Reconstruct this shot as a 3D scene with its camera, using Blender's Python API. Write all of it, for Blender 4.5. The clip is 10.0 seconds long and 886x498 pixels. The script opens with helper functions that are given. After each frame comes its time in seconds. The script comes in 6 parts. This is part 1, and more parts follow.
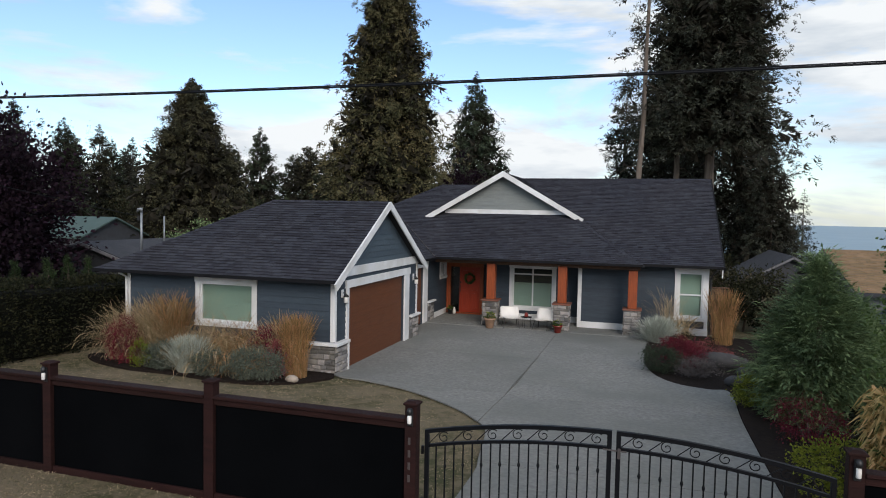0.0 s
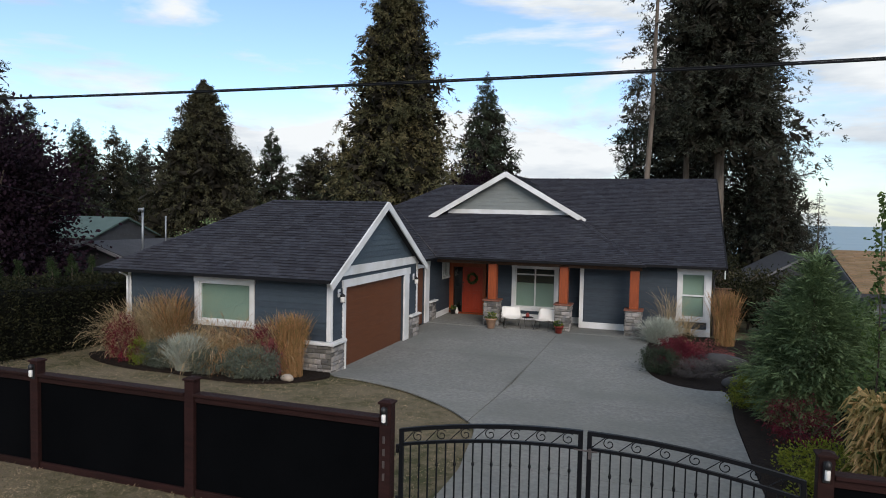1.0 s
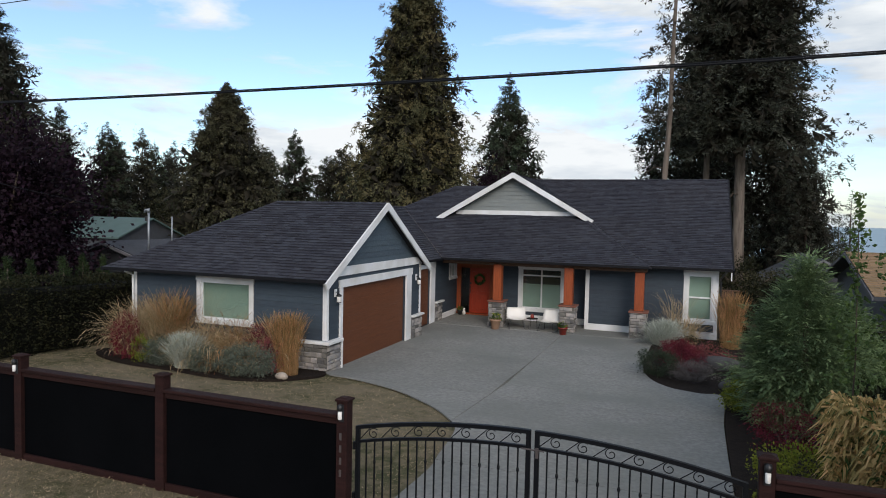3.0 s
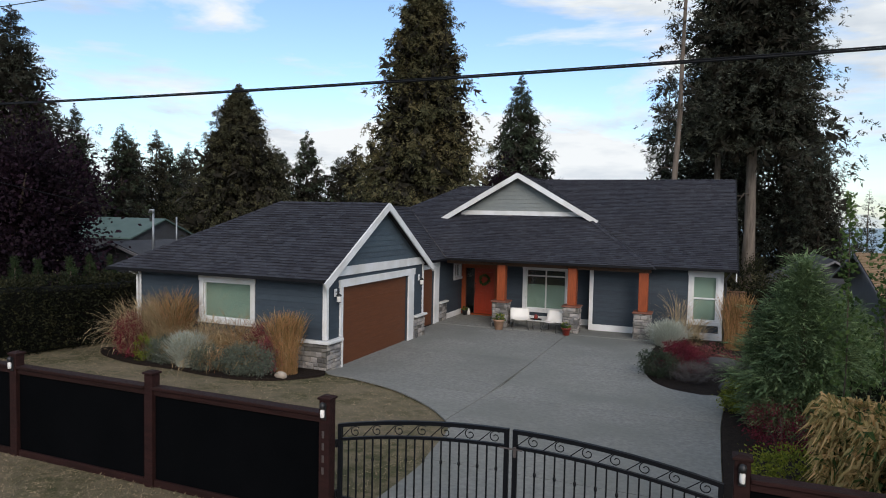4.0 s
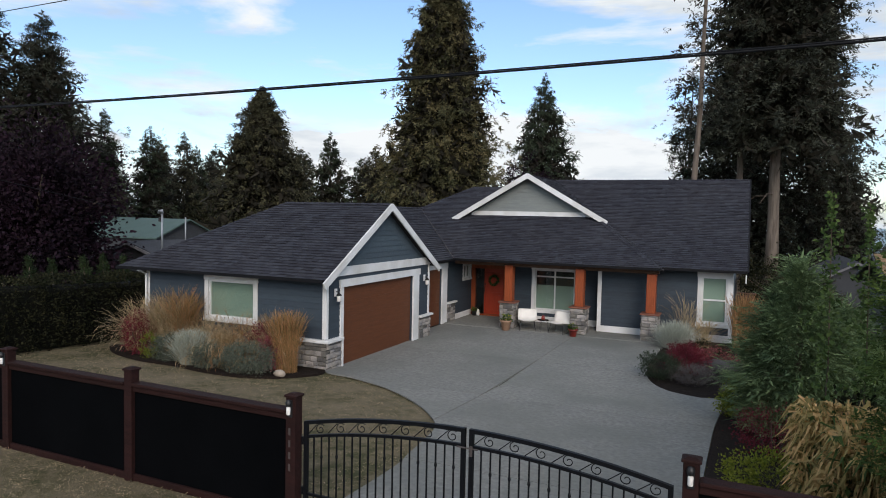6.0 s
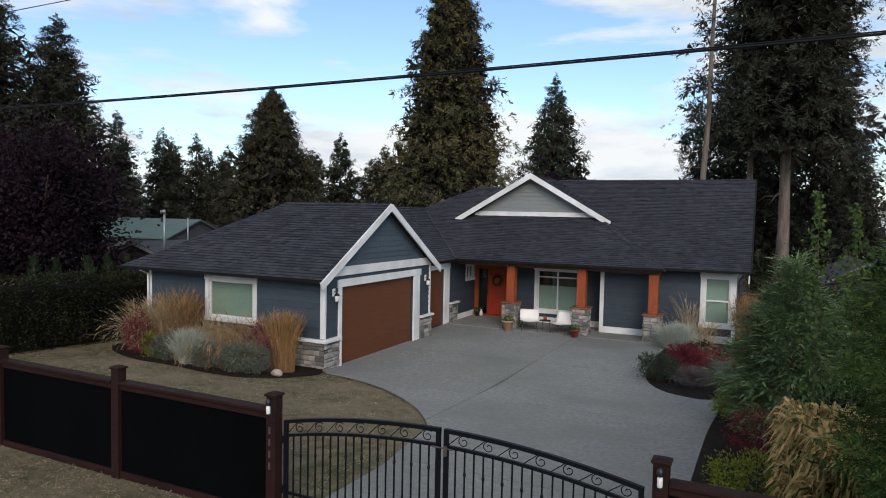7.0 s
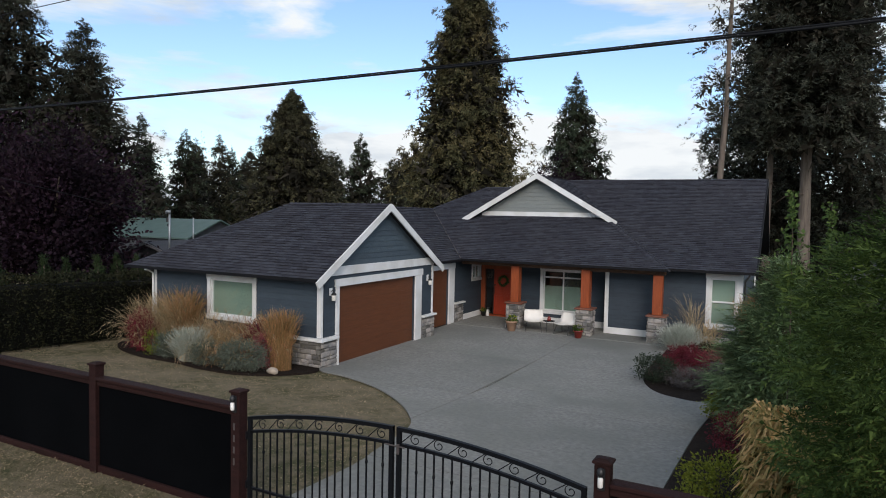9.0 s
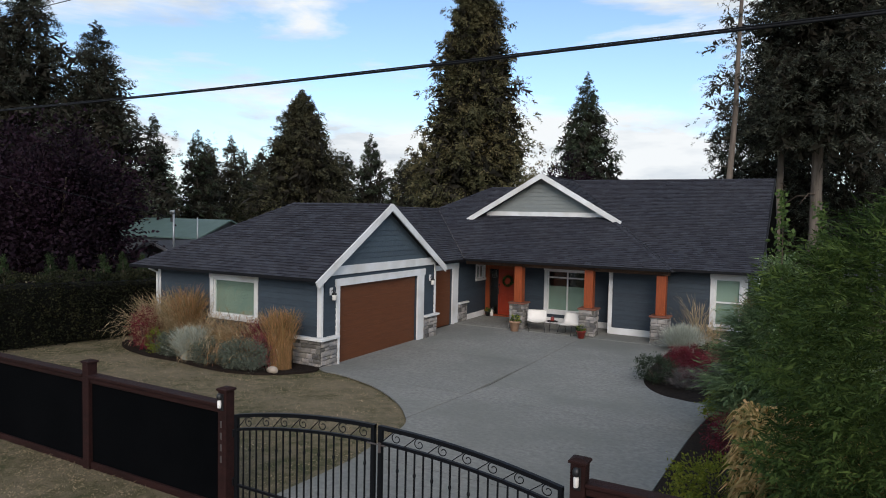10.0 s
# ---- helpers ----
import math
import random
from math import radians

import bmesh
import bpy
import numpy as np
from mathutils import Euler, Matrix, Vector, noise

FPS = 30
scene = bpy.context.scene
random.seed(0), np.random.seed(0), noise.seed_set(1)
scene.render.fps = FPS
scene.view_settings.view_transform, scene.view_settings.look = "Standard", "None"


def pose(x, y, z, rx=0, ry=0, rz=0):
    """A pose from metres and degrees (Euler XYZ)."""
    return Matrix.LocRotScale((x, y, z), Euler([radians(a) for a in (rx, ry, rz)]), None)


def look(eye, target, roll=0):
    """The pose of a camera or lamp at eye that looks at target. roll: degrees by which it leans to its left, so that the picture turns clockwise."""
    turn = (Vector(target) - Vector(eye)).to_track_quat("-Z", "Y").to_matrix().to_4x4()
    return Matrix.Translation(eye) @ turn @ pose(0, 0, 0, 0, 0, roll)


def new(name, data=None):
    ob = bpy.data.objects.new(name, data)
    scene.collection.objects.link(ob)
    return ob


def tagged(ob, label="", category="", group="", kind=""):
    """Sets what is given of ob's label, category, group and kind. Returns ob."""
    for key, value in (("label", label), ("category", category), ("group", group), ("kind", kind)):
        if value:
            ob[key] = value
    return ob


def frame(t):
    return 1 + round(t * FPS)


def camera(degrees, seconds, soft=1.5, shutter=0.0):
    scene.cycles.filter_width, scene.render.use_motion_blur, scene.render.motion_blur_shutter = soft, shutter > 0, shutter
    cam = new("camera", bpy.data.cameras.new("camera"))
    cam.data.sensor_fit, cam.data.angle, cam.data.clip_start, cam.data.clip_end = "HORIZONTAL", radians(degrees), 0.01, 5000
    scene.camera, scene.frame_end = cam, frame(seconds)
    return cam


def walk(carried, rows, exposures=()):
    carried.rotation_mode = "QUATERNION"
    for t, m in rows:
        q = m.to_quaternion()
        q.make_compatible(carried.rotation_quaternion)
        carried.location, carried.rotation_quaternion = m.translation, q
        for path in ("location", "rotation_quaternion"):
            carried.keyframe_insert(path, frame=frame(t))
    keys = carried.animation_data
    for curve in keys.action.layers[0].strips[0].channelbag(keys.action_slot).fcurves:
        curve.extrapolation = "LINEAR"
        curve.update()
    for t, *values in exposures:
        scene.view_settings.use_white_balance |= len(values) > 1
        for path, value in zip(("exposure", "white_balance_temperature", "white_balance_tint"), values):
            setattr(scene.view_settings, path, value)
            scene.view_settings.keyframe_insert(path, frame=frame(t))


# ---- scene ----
cam = camera(67.8, 10.0, soft=1.0)
METRES, EYE, TILT, LEAN, TURN = 4.16, 4.45, 0.0, 0.0, 17.3
ROWS = [
    (0.0, 0.0, 0.0, 0.0, 0.06, -3.05, -1.15),
    (0.5, 0.0577, -0.0019, -0.0008, 0.64, -3.05, -1.16),
    (1.0, 0.1151, -0.0041, 0.0006, 1.24, -3.05, -1.17),
    (1.5, 0.1707, -0.0062, 0.0013, 1.83, -3.05, -1.18),
    (2.0, 0.2268, -0.0098, 0.0024, 2.43, -3.04, -1.18),
    (2.5, 0.2783, -0.0134, 0.0026, 3.02, -3.02, -1.2),
    (4.0, 0.4244, -0.0181, 0.0008, 4.81, -2.96, -1.19),
    (4.5, 0.4716, -0.0147, 0.0012, 5.42, -2.96, -1.19),
    (5.0, 0.5185, -0.013, 0.002, 6.01, -2.97, -1.19),
    (5.5, 0.5657, -0.0125, 0.0027, 6.61, -2.97, -1.19),
    (7.0, 0.7179, 0.0009, 0.0043, 8.31, -2.94, -1.18),
    (7.5, 0.7686, 0.0096, 0.0055, 8.85, -2.97, -1.17),
    (8.0, 0.8193, 0.0164, 0.0065, 9.38, -2.96, -1.17),
    (8.5, 0.868, 0.02, 0.0057, 9.92, -2.95, -1.17),
    (9.0, 0.9126, 0.023, 0.0053, 10.46, -2.95, -1.16),
    (9.5, 0.9549, 0.0275, 0.0055, 11.0, -2.96, -1.17),
    (10.0, 0.9959, 0.0349, 0.0046, 11.52, -2.95, -1.17),
]
walk(cam, [(t, pose(0, 0, EYE, TILT, LEAN, TURN) @ pose(METRES * x, METRES * y, METRES * z, 90 + pitch, roll, yaw)) for t, x, y, z, yaw, pitch, roll in ROWS])

# ---- world and sun ----
SUN_EL, SUN_AZ = 27.0, 150.0          # degrees above the horizon; compass turn from +y towards +x
world = bpy.data.worlds.new("sky")
scene.world = world
world.use_nodes = True
wn, wl = world.node_tree.nodes, world.node_tree.links
wn.clear()


def wnode(kind, **vals):
    n = wn.new(kind)
    for k, v in vals.items():
        n.inputs[k].default_value = v
    return n


w_out = wnode("ShaderNodeOutputWorld")
w_bg = wnode("ShaderNodeBackground", Strength=1.0)
w_sky = wn.new("ShaderNodeTexSky")
w_sky.sky_type, w_sky.sun_disc = "NISHITA", False
w_sky.sun_elevation, w_sky.sun_rotation = radians(SUN_EL), radians(SUN_AZ)
w_sky.air_density, w_sky.dust_density, w_sky.ozone_density = 1.0, 0.6, 1.6
w_gain = wn.new("ShaderNodeMix")
w_gain.data_type, w_gain.blend_type = "RGBA", "MULTIPLY"
w_gain.inputs["Factor"].default_value = 1.0
SKY_GAIN = 0.172
w_gain.inputs["B"].default_value = (SKY_GAIN * 0.97, SKY_GAIN * 1.03, SKY_GAIN * 1.11, 1)
w_co = wn.new("ShaderNodeTexCoord")
w_map = wnode("ShaderNodeMapping", Scale=(1.0, 1.0, 4.2), Location=(0.35, 0.1, 0.40))
w_noise = wnode("ShaderNodeTexNoise", Scale=2.3, Detail=7.0, Roughness=0.55, Distortion=0.25)
w_ramp = wn.new("ShaderNodeValToRGB")
w_ramp.color_ramp.elements[0].position, w_ramp.color_ramp.elements[1].position = 0.46, 0.56
w_cover = wn.new("ShaderNodeValToRGB")
cover = w_cover.color_ramp
cover.elements[0].position, cover.elements[0].color = 0.03, (0.57, 0.57, 0.57, 1)
cover.elements[1].position, cover.elements[1].color = 0.30, (0.53, 0.53, 0.53, 1)
for at, level in ((0.115, 0.57), (0.15, 0.48), (0.18, 0.45), (0.225, 0.46), (0.265, 0.52)):
    cover.elements.new(at).color = (level, level, level, 1)
w_sum = wn.new("ShaderNodeMath")
w_sum.operation = "ADD"
w_half = wn.new("ShaderNodeMath")
w_half.operation, w_half.inputs[1].default_value = "SUBTRACT", 0.5
w_mix = wn.new("ShaderNodeMix")
w_mix.data_type = "RGBA"
w_shade = wnode("ShaderNodeTexNoise", Scale=4.5, Detail=5.0, Roughness=0.55)
w_tone = wn.new("ShaderNodeMix")
w_tone.data_type = "RGBA"
w_tone.inputs["A"].default_value, w_tone.inputs["B"].default_value = (0.60, 0.67, 0.75, 1), (0.92, 0.955, 0.98, 1)
w_range = wn.new("ShaderNodeMapRange")
w_range.inputs["From Min"].default_value, w_range.inputs["From Max"].default_value = 0.36, 0.58
wl.new(w_shade.outputs["Fac"], w_range.inputs["Value"])
wl.new(w_range.outputs["Result"], w_tone.inputs["Factor"])
wl.new(w_tone.outputs["Result"], w_mix.inputs["B"])
wl.new(w_co.outputs["Generated"], w_map.inputs["Vector"])
wl.new(w_map.outputs["Vector"], w_noise.inputs["Vector"])
wl.new(w_map.outputs["Vector"], w_shade.inputs["Vector"])
wl.new(w_noise.outputs["Fac"], w_sum.inputs[0])
wl.new(w_cover.outputs["Color"], w_half.inputs[0])
wl.new(w_half.outputs["Value"], w_sum.inputs[1])
wl.new(w_sum.outputs["Value"], w_ramp.inputs["Fac"])
wl.new(w_sky.outputs["Color"], w_gain.inputs["A"])
wl.new(w_gain.outputs["Result"], w_mix.inputs["A"])
w_sep = wn.new("ShaderNodeSeparateXYZ")
w_haze = wn.new("ShaderNodeMapRange")
for key, val in (("From Min", 0.0), ("From Max", 0.14), ("To Min", 0.45), ("To Max", 0.0)):
    w_haze.inputs[key].default_value = val
w_max = wn.new("ShaderNodeMath")
w_max.operation = "MAXIMUM"
wl.new(w_co.outputs["Generated"], w_sep.inputs["Vector"])
wl.new(w_sep.outputs["Z"], w_haze.inputs["Value"])
wl.new(w_sep.outputs["Z"], w_cover.inputs["Fac"])
wl.new(w_haze.outputs["Result"], w_max.inputs[0])
wl.new(w_ramp.outputs["Color"], w_max.inputs[1])
wl.new(w_max.outputs["Value"], w_mix.inputs["Factor"])
wl.new(w_mix.outputs["Result"], w_bg.inputs["Color"])
wl.new(w_bg.outputs["Background"], w_out.inputs["Surface"])

sun = new("sun", bpy.data.lights.new("sun", "SUN"))
sun.data.energy, sun.data.angle, sun.data.color = 2.2, radians(30), (1.0, 0.89, 0.80)
az, el = radians(SUN_AZ), radians(SUN_EL)
sun.matrix_world = look((0, 0, 0), (-math.sin(az) * math.cos(el), -math.cos(az) * math.cos(el), -math.sin(el)))

# ---- materials ----
MATS = {}


def material(name, base, second=None, scale=4.0, rough=0.7, metal=0.0, bump=0.0, bump_scale=30.0, spread=(0.35, 0.65),
             stain=None, stain_scale=0.6, island=0.0, objrand=0.0, stretch=(1, 1, 1), spec=0.5, translucent=0.0):
    """A procedural surface: two tones by noise, a larger stain, variation from piece to piece, fine relief."""
    m = bpy.data.materials.new(name)
    m.use_nodes = True
    nt = m.node_tree
    n, l = nt.nodes, nt.links
    b = n["Principled BSDF"]
    b.inputs["Roughness"].default_value, b.inputs["Metallic"].default_value = rough, metal
    b.inputs["Specular IOR Level"].default_value = spec
    tc = n.new("ShaderNodeTexCoord")
    geo = n.new("ShaderNodeNewGeometry")
    mp = n.new("ShaderNodeMapping")
    mp.inputs["Scale"].default_value = stretch
    l.new(geo.outputs["Position"], mp.inputs["Vector"])
    vec = mp.outputs["Vector"]

    def noise_tex(sc, detail=6.0, rg=0.6):
        t = n.new("ShaderNodeTexNoise")
        t.inputs["Scale"].default_value, t.inputs["Detail"].default_value, t.inputs["Roughness"].default_value = sc, detail, rg
        l.new(vec, t.inputs["Vector"])
        return t.outputs["Fac"]

    def ramp(fac, a, z):
        r = n.new("ShaderNodeMapRange")
        r.inputs["From Min"].default_value, r.inputs["From Max"].default_value = a, z
        l.new(fac, r.inputs["Value"])
        return r.outputs["Result"]

    def mix(fac, ca, cb, blend="MIX"):
        x = n.new("ShaderNodeMix")
        x.data_type, x.blend_type = "RGBA", blend
        for key, val in (("Factor", fac), ("A", ca), ("B", cb)):
            if isinstance(val, (tuple, float, int)):
                x.inputs[key].default_value = (*val, 1) if isinstance(val, tuple) else val
            else:
                l.new(val, x.inputs[key])
        return x.outputs["Result"]

    second = second or tuple(c * 0.8 for c in base)
    col = mix(ramp(noise_tex(scale), *spread), base, second)
    if stain:
        col = mix(ramp(noise_tex(stain_scale, 4.0, 0.55), 0.42, 0.68), col, stain)
    if island or objrand:
        if island:
            src, amount = geo.outputs["Random Per Island"], island
        else:
            oi = n.new("ShaderNodeObjectInfo")
            src, amount = oi.outputs["Random"], objrand
        hsv = n.new("ShaderNodeHueSaturation")
        r = n.new("ShaderNodeMapRange")
        r.inputs["To Min"].default_value, r.inputs["To Max"].default_value = 1 - amount, 1 + amount
        l.new(src, r.inputs["Value"])
        l.new(r.outputs["Result"], hsv.inputs["Value"])
        hr = n.new("ShaderNodeMapRange")
        hr.inputs["To Min"].default_value, hr.inputs["To Max"].default_value = 0.5 + amount * 0.04, 0.5 - amount * 0.04
        l.new(src, hr.inputs["Value"])
        l.new(hr.outputs["Result"], hsv.inputs["Hue"])
        l.new(col, hsv.inputs["Color"])
        col = hsv.outputs["Color"]
    l.new(col, b.inputs["Base Color"])
    if bump:
        bp = n.new("ShaderNodeBump")
        bp.inputs["Strength"].default_value, bp.inputs["Distance"].default_value = bump, 0.02
        l.new(noise_tex(bump_scale, 5.0), bp.inputs["Height"])
        l.new(bp.outputs["Normal"], b.inputs["Normal"])
    if translucent:
        tr = n.new("ShaderNodeBsdfTranslucent")
        l.new(col, tr.inputs["Color"])
        ms = n.new("ShaderNodeMixShader")
        ms.inputs["Fac"].default_value = translucent
        l.new(b.outputs["BSDF"], ms.inputs[1])
        l.new(tr.outputs["BSDF"], ms.inputs[2])
        l.new(ms.outputs["Shader"], n["Material Output"].inputs["Surface"])
    MATS[name] = m
    return m


M_SIDING = material("blue_grey_siding", (0.040, 0.055, 0.072), (0.032, 0.045, 0.060), 3.0, 0.62, bump=0.12, bump_scale=60, stretch=(1, 1, 6), objrand=0.10, spec=0.3)
M_SIDING_GABLE = material("slate_blue_siding", (0.064, 0.088, 0.110), (0.054, 0.076, 0.096), 3.0, 0.62, bump=0.12, bump_scale=60, stretch=(1, 1, 6), objrand=0.08, spec=0.3)
M_SIDING_LIGHT = material("light_grey_siding", (0.20, 0.22, 0.215), (0.17, 0.19, 0.19), 3.0, 0.65, bump=0.1, bump_scale=60, stretch=(1, 1, 6), objrand=0.06, spec=0.3)
M_WHITE = material("white_trim_paint", (0.74, 0.75, 0.76), (0.66, 0.67, 0.68), 2.0, 0.5, bump=0.04, stain=(0.55, 0.55, 0.53), stain_scale=0.9)
M_SHINGLE = material("charcoal_shingles", (0.035, 0.037, 0.049), (0.026, 0.0275, 0.037), 5.0, 0.9, bump=0.5, bump_scale=90, island=0.30, stain=(0.037, 0.038, 0.048), stain_scale=0.4, spec=0.25)
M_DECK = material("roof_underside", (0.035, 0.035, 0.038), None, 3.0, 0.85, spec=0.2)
M_GUTTER = material("dark_gutter", (0.008, 0.008, 0.010), None, 3.0, 0.6, spec=0.15)
M_DOOR_BROWN = material("brown_garage_door_wood", (0.128, 0.045, 0.018), (0.095, 0.032, 0.013), 6.0, 0.5, bump=0.15, bump_scale=40, stretch=(1, 0.4, 5), spec=0.35)
M_CEDAR = material("orange_stained_cedar", (0.29, 0.066, 0.019), (0.20, 0.043, 0.013), 5.0, 0.5, bump=0.2, bump_scale=30, stretch=(5, 5, 0.5), spec=0.35)
M_REDDOOR = material("red_orange_door_paint", (0.34, 0.042, 0.016), (0.27, 0.033, 0.013), 5.0, 0.4, stretch=(4, 4, 0.6), spec=0.4)
M_STONE = material("grey_ledge_stone", (0.27, 0.25, 0.222), (0.145, 0.145, 0.15), 3.5, 0.9, bump=0.6, bump_scale=25, objrand=0.55, spec=0.2)
M_MORTAR = material("shadowed_mortar", (0.16, 0.155, 0.15), None, 8.0, 0.95, bump=0.4, spec=0.1)
M_CAPSTONE = material("brown_capping", (0.20, 0.075, 0.045), (0.15, 0.06, 0.04), 5.0, 0.7, bump=0.2)
M_CONCRETE = material("grey_broom_finished_concrete", (0.268, 0.267, 0.250), (0.160, 0.162, 0.152), 11.0, 0.95, bump=0.4, bump_scale=45, stain=(0.165, 0.171, 0.157), stain_scale=0.28, objrand=0.06, spec=0.06, spread=(0.28, 0.72))
M_JOINT = material("joint_filler", (0.10, 0.096, 0.088), None, 8.0, 0.95)
M_LAWN = material("dry_lawn", (0.165, 0.136, 0.086), (0.070, 0.072, 0.036), 4.2, 0.95, bump=1.0, bump_scale=45, spread=(0.4, 0.6), stain=(0.19, 0.155, 0.105), stain_scale=0.5, spec=0.1)
M_SOIL = material("dark_bark_mulch", (0.014, 0.010, 0.009), (0.024, 0.018, 0.014), 9.0, 0.95, bump=1.0, bump_scale=35, spec=0.1)
M_ROAD = material("grey_asphalt", (0.075, 0.075, 0.078), (0.055, 0.055, 0.058), 3.0, 0.9, bump=0.5, bump_scale=80, stain=(0.09, 0.088, 0.085), spec=0.2)
M_FENCE = material("dark_brown_fence_stain", (0.024, 0.0098, 0.0086), (0.0145, 0.0064, 0.0058), 5.0, 0.7, bump=0.3, bump_scale=40, stretch=(0.4, 3, 3), objrand=0.12, spec=0.12)
M_FENCE_BLACK = material("black_fence_panel", (0.0018, 0.0021, 0.0026), (0.003, 0.0033, 0.004), 0.8, 0.9, spec=0.02)
M_IRON = material("black_powder_coated_iron", (0.004, 0.0045, 0.006), None, 6.0, 0.5, spec=0.15)
M_BLACK = material("black_metal", (0.012, 0.012, 0.013), None, 6.0, 0.45)
M_CABLE = material("black_cable", (0.005, 0.006, 0.008), None, 6.0, 0.6, spec=0.2)
M_NUMBER = material("faded_metal", (0.06, 0.05, 0.048), None, 6.0, 0.5)
M_TERRA = material("terracotta", (0.36, 0.22, 0.14), (0.29, 0.18, 0.12), 6.0, 0.85, bump=0.1)
M_REDPOT = material("red_glazed_pot", (0.22, 0.03, 0.02), (0.15, 0.02, 0.015), 5.0, 0.3)
M_CHAIR = material("white_moulded_plastic", (0.72, 0.70, 0.66), (0.66, 0.64, 0.6), 3.0, 0.4)
M_BLIND = material("pale_green_blind", (0.30, 0.375, 0.335), (0.28, 0.35, 0.315), 1.2, 0.7)
M_BARK = material("grey_brown_bark", (0.12, 0.095, 0.075), (0.07, 0.056, 0.046), 3.0, 0.95, bump=0.8, bump_scale=12, stretch=(2, 2, 0.35), spec=0.1)
M_BARK_PALE = material("pale_weathered_bark", (0.18, 0.15, 0.125), (0.10, 0.083, 0.07), 2.5, 0.95, bump=0.7, bump_scale=10, stretch=(2, 2, 0.3), spec=0.1)
M_GLOBE = material("frosted_lamp_glass", (0.82, 0.80, 0.76), None, 4.0, 0.35)
M_GALV = material("galvanised_pipe", (0.30, 0.32, 0.34), (0.24, 0.26, 0.28), 6.0, 0.5, metal=0.6)
M_ROCK_DARK = material("dark_grey_rock", (0.08, 0.076, 0.074), (0.045, 0.043, 0.042), 4.0, 0.9, bump=0.6, bump_scale=14)
M_ROCK_GREY = material("weathered_grey_rock", (0.062, 0.058, 0.056), (0.04, 0.037, 0.036), 4.0, 0.9, bump=0.6, bump_scale=14)
M_BOARD = material("weathered_brown_boards", (0.10, 0.05, 0.028), (0.065, 0.034, 0.02), 5.0, 0.8, bump=0.3, stretch=(5, 5, 0.5))
M_ROCK = material("pale_boulder", (0.40, 0.34, 0.28), (0.28, 0.24, 0.20), 4.0, 0.9, bump=0.6, bump_scale=14)
M_TEAL = material("teal_metal_roof", (0.075, 0.115, 0.108), (0.062, 0.098, 0.092), 1.0, 0.6, spec=0.2)
M_TAN = material("tan_shingles", (0.23, 0.155, 0.085), (0.18, 0.12, 0.065), 2.0, 0.9, bump=0.3, island=0.15)
M_NEIGH = material("pale_grey_neighbour_wall", (0.040, 0.044, 0.052), None, 2.0, 0.8)
M_FASCIA = material("weathered_grey_fascia", (0.15, 0.15, 0.16), (0.12, 0.12, 0.13), 2.0, 0.7)
M_NEIGH_GREY = material("grey_neighbour_siding", (0.13, 0.14, 0.155), (0.11, 0.12, 0.135), 2.0, 0.8)
M_DARKROOF = material("slate_grey_old_shingles", (0.040, 0.042, 0.050), (0.028, 0.030, 0.036), 2.0, 0.9, bump=0.4)
M_SEA = material("grey_blue_sea", (0.16, 0.26, 0.33), (0.19, 0.29, 0.36), 0.02, 0.5)
M_BLUE = material("faded_blue_tarpaulin", (0.035, 0.05, 0.09), (0.028, 0.04, 0.07), 1.5, 0.6)


def leaf(name, a, b, island=0.35, tr=0.25, scale=0.5):
    return material(name, a, b, scale, 0.75, island=island, spec=0.15, translucent=tr)


L_CEDAR = leaf("olive_brown_cedar_foliage", (0.1420, 0.1229, 0.0601), (0.0683, 0.0737, 0.0376), 0.5, scale=0.35)
L_SPRUCE = leaf("dark_olive_spruce_foliage", (0.0864, 0.0810, 0.0450), (0.0459, 0.0486, 0.0279), 0.5)
L_FIR = leaf("dark_green_fir_foliage", (0.0777, 0.0840, 0.0624), (0.0404, 0.0460, 0.0345), 0.5)
L_GREENFIR = leaf("green_fir_foliage", (0.0644, 0.0840, 0.0487), (0.0364, 0.0504, 0.0319), 0.45)
L_PLUM = leaf("dark_purple_leaves", (0.0208, 0.0096, 0.0167), (0.0104, 0.0056, 0.0097), 0.5)
L_HEDGE = leaf("dark_laurel_leaves", (0.0276, 0.0285, 0.0123), (0.0123, 0.0152, 0.0076), 0.7)
# near black: the hedge's inner shade put into its core colour
L_SHADE = leaf("hedge_core_shade", (0.012, 0.012, 0.008), (0.007, 0.007, 0.005), 0.2)
# dry twig brown, darkened to paint the shade inside conifer crowns
L_INNER = leaf("brown_growth_with_inner_shade", (0.036, 0.033, 0.024), (0.022, 0.021, 0.016), 0.3)
L_BUSH = leaf("feathery_green_foliage", (0.172, 0.240, 0.110), (0.088, 0.138, 0.068), 0.45)
L_THUJA = leaf("bright_green_thuja_foliage", (0.0704, 0.1111, 0.0252), (0.0282, 0.0519, 0.0148), 0.5)
L_EMERALD = leaf("deep_green_conifer_foliage", (0.0360, 0.0585, 0.0223), (0.0225, 0.0360, 0.0162), 0.4)
L_YELLOW = leaf("yellow_green_foliage", (0.22, 0.24, 0.030), (0.13, 0.16, 0.025), 0.35)
L_RED = leaf("crimson_leaves", (0.19, 0.025, 0.038), (0.10, 0.018, 0.024), 0.45)
L_PINK = leaf("dusty_pink_flowers", (0.30, 0.09, 0.09), (0.16, 0.06, 0.055), 0.4)
L_SILVER = leaf("silver_grey_foliage", (0.50, 0.52, 0.46), (0.36, 0.39, 0.33), 0.3)
L_HEATHER = leaf("grey_pink_heather_twigs", (0.20, 0.17, 0.155), (0.115, 0.10, 0.095), 0.4)
L_SAGE = leaf("grey_green_foliage", (0.155, 0.175, 0.138), (0.09, 0.107, 0.082), 0.45)
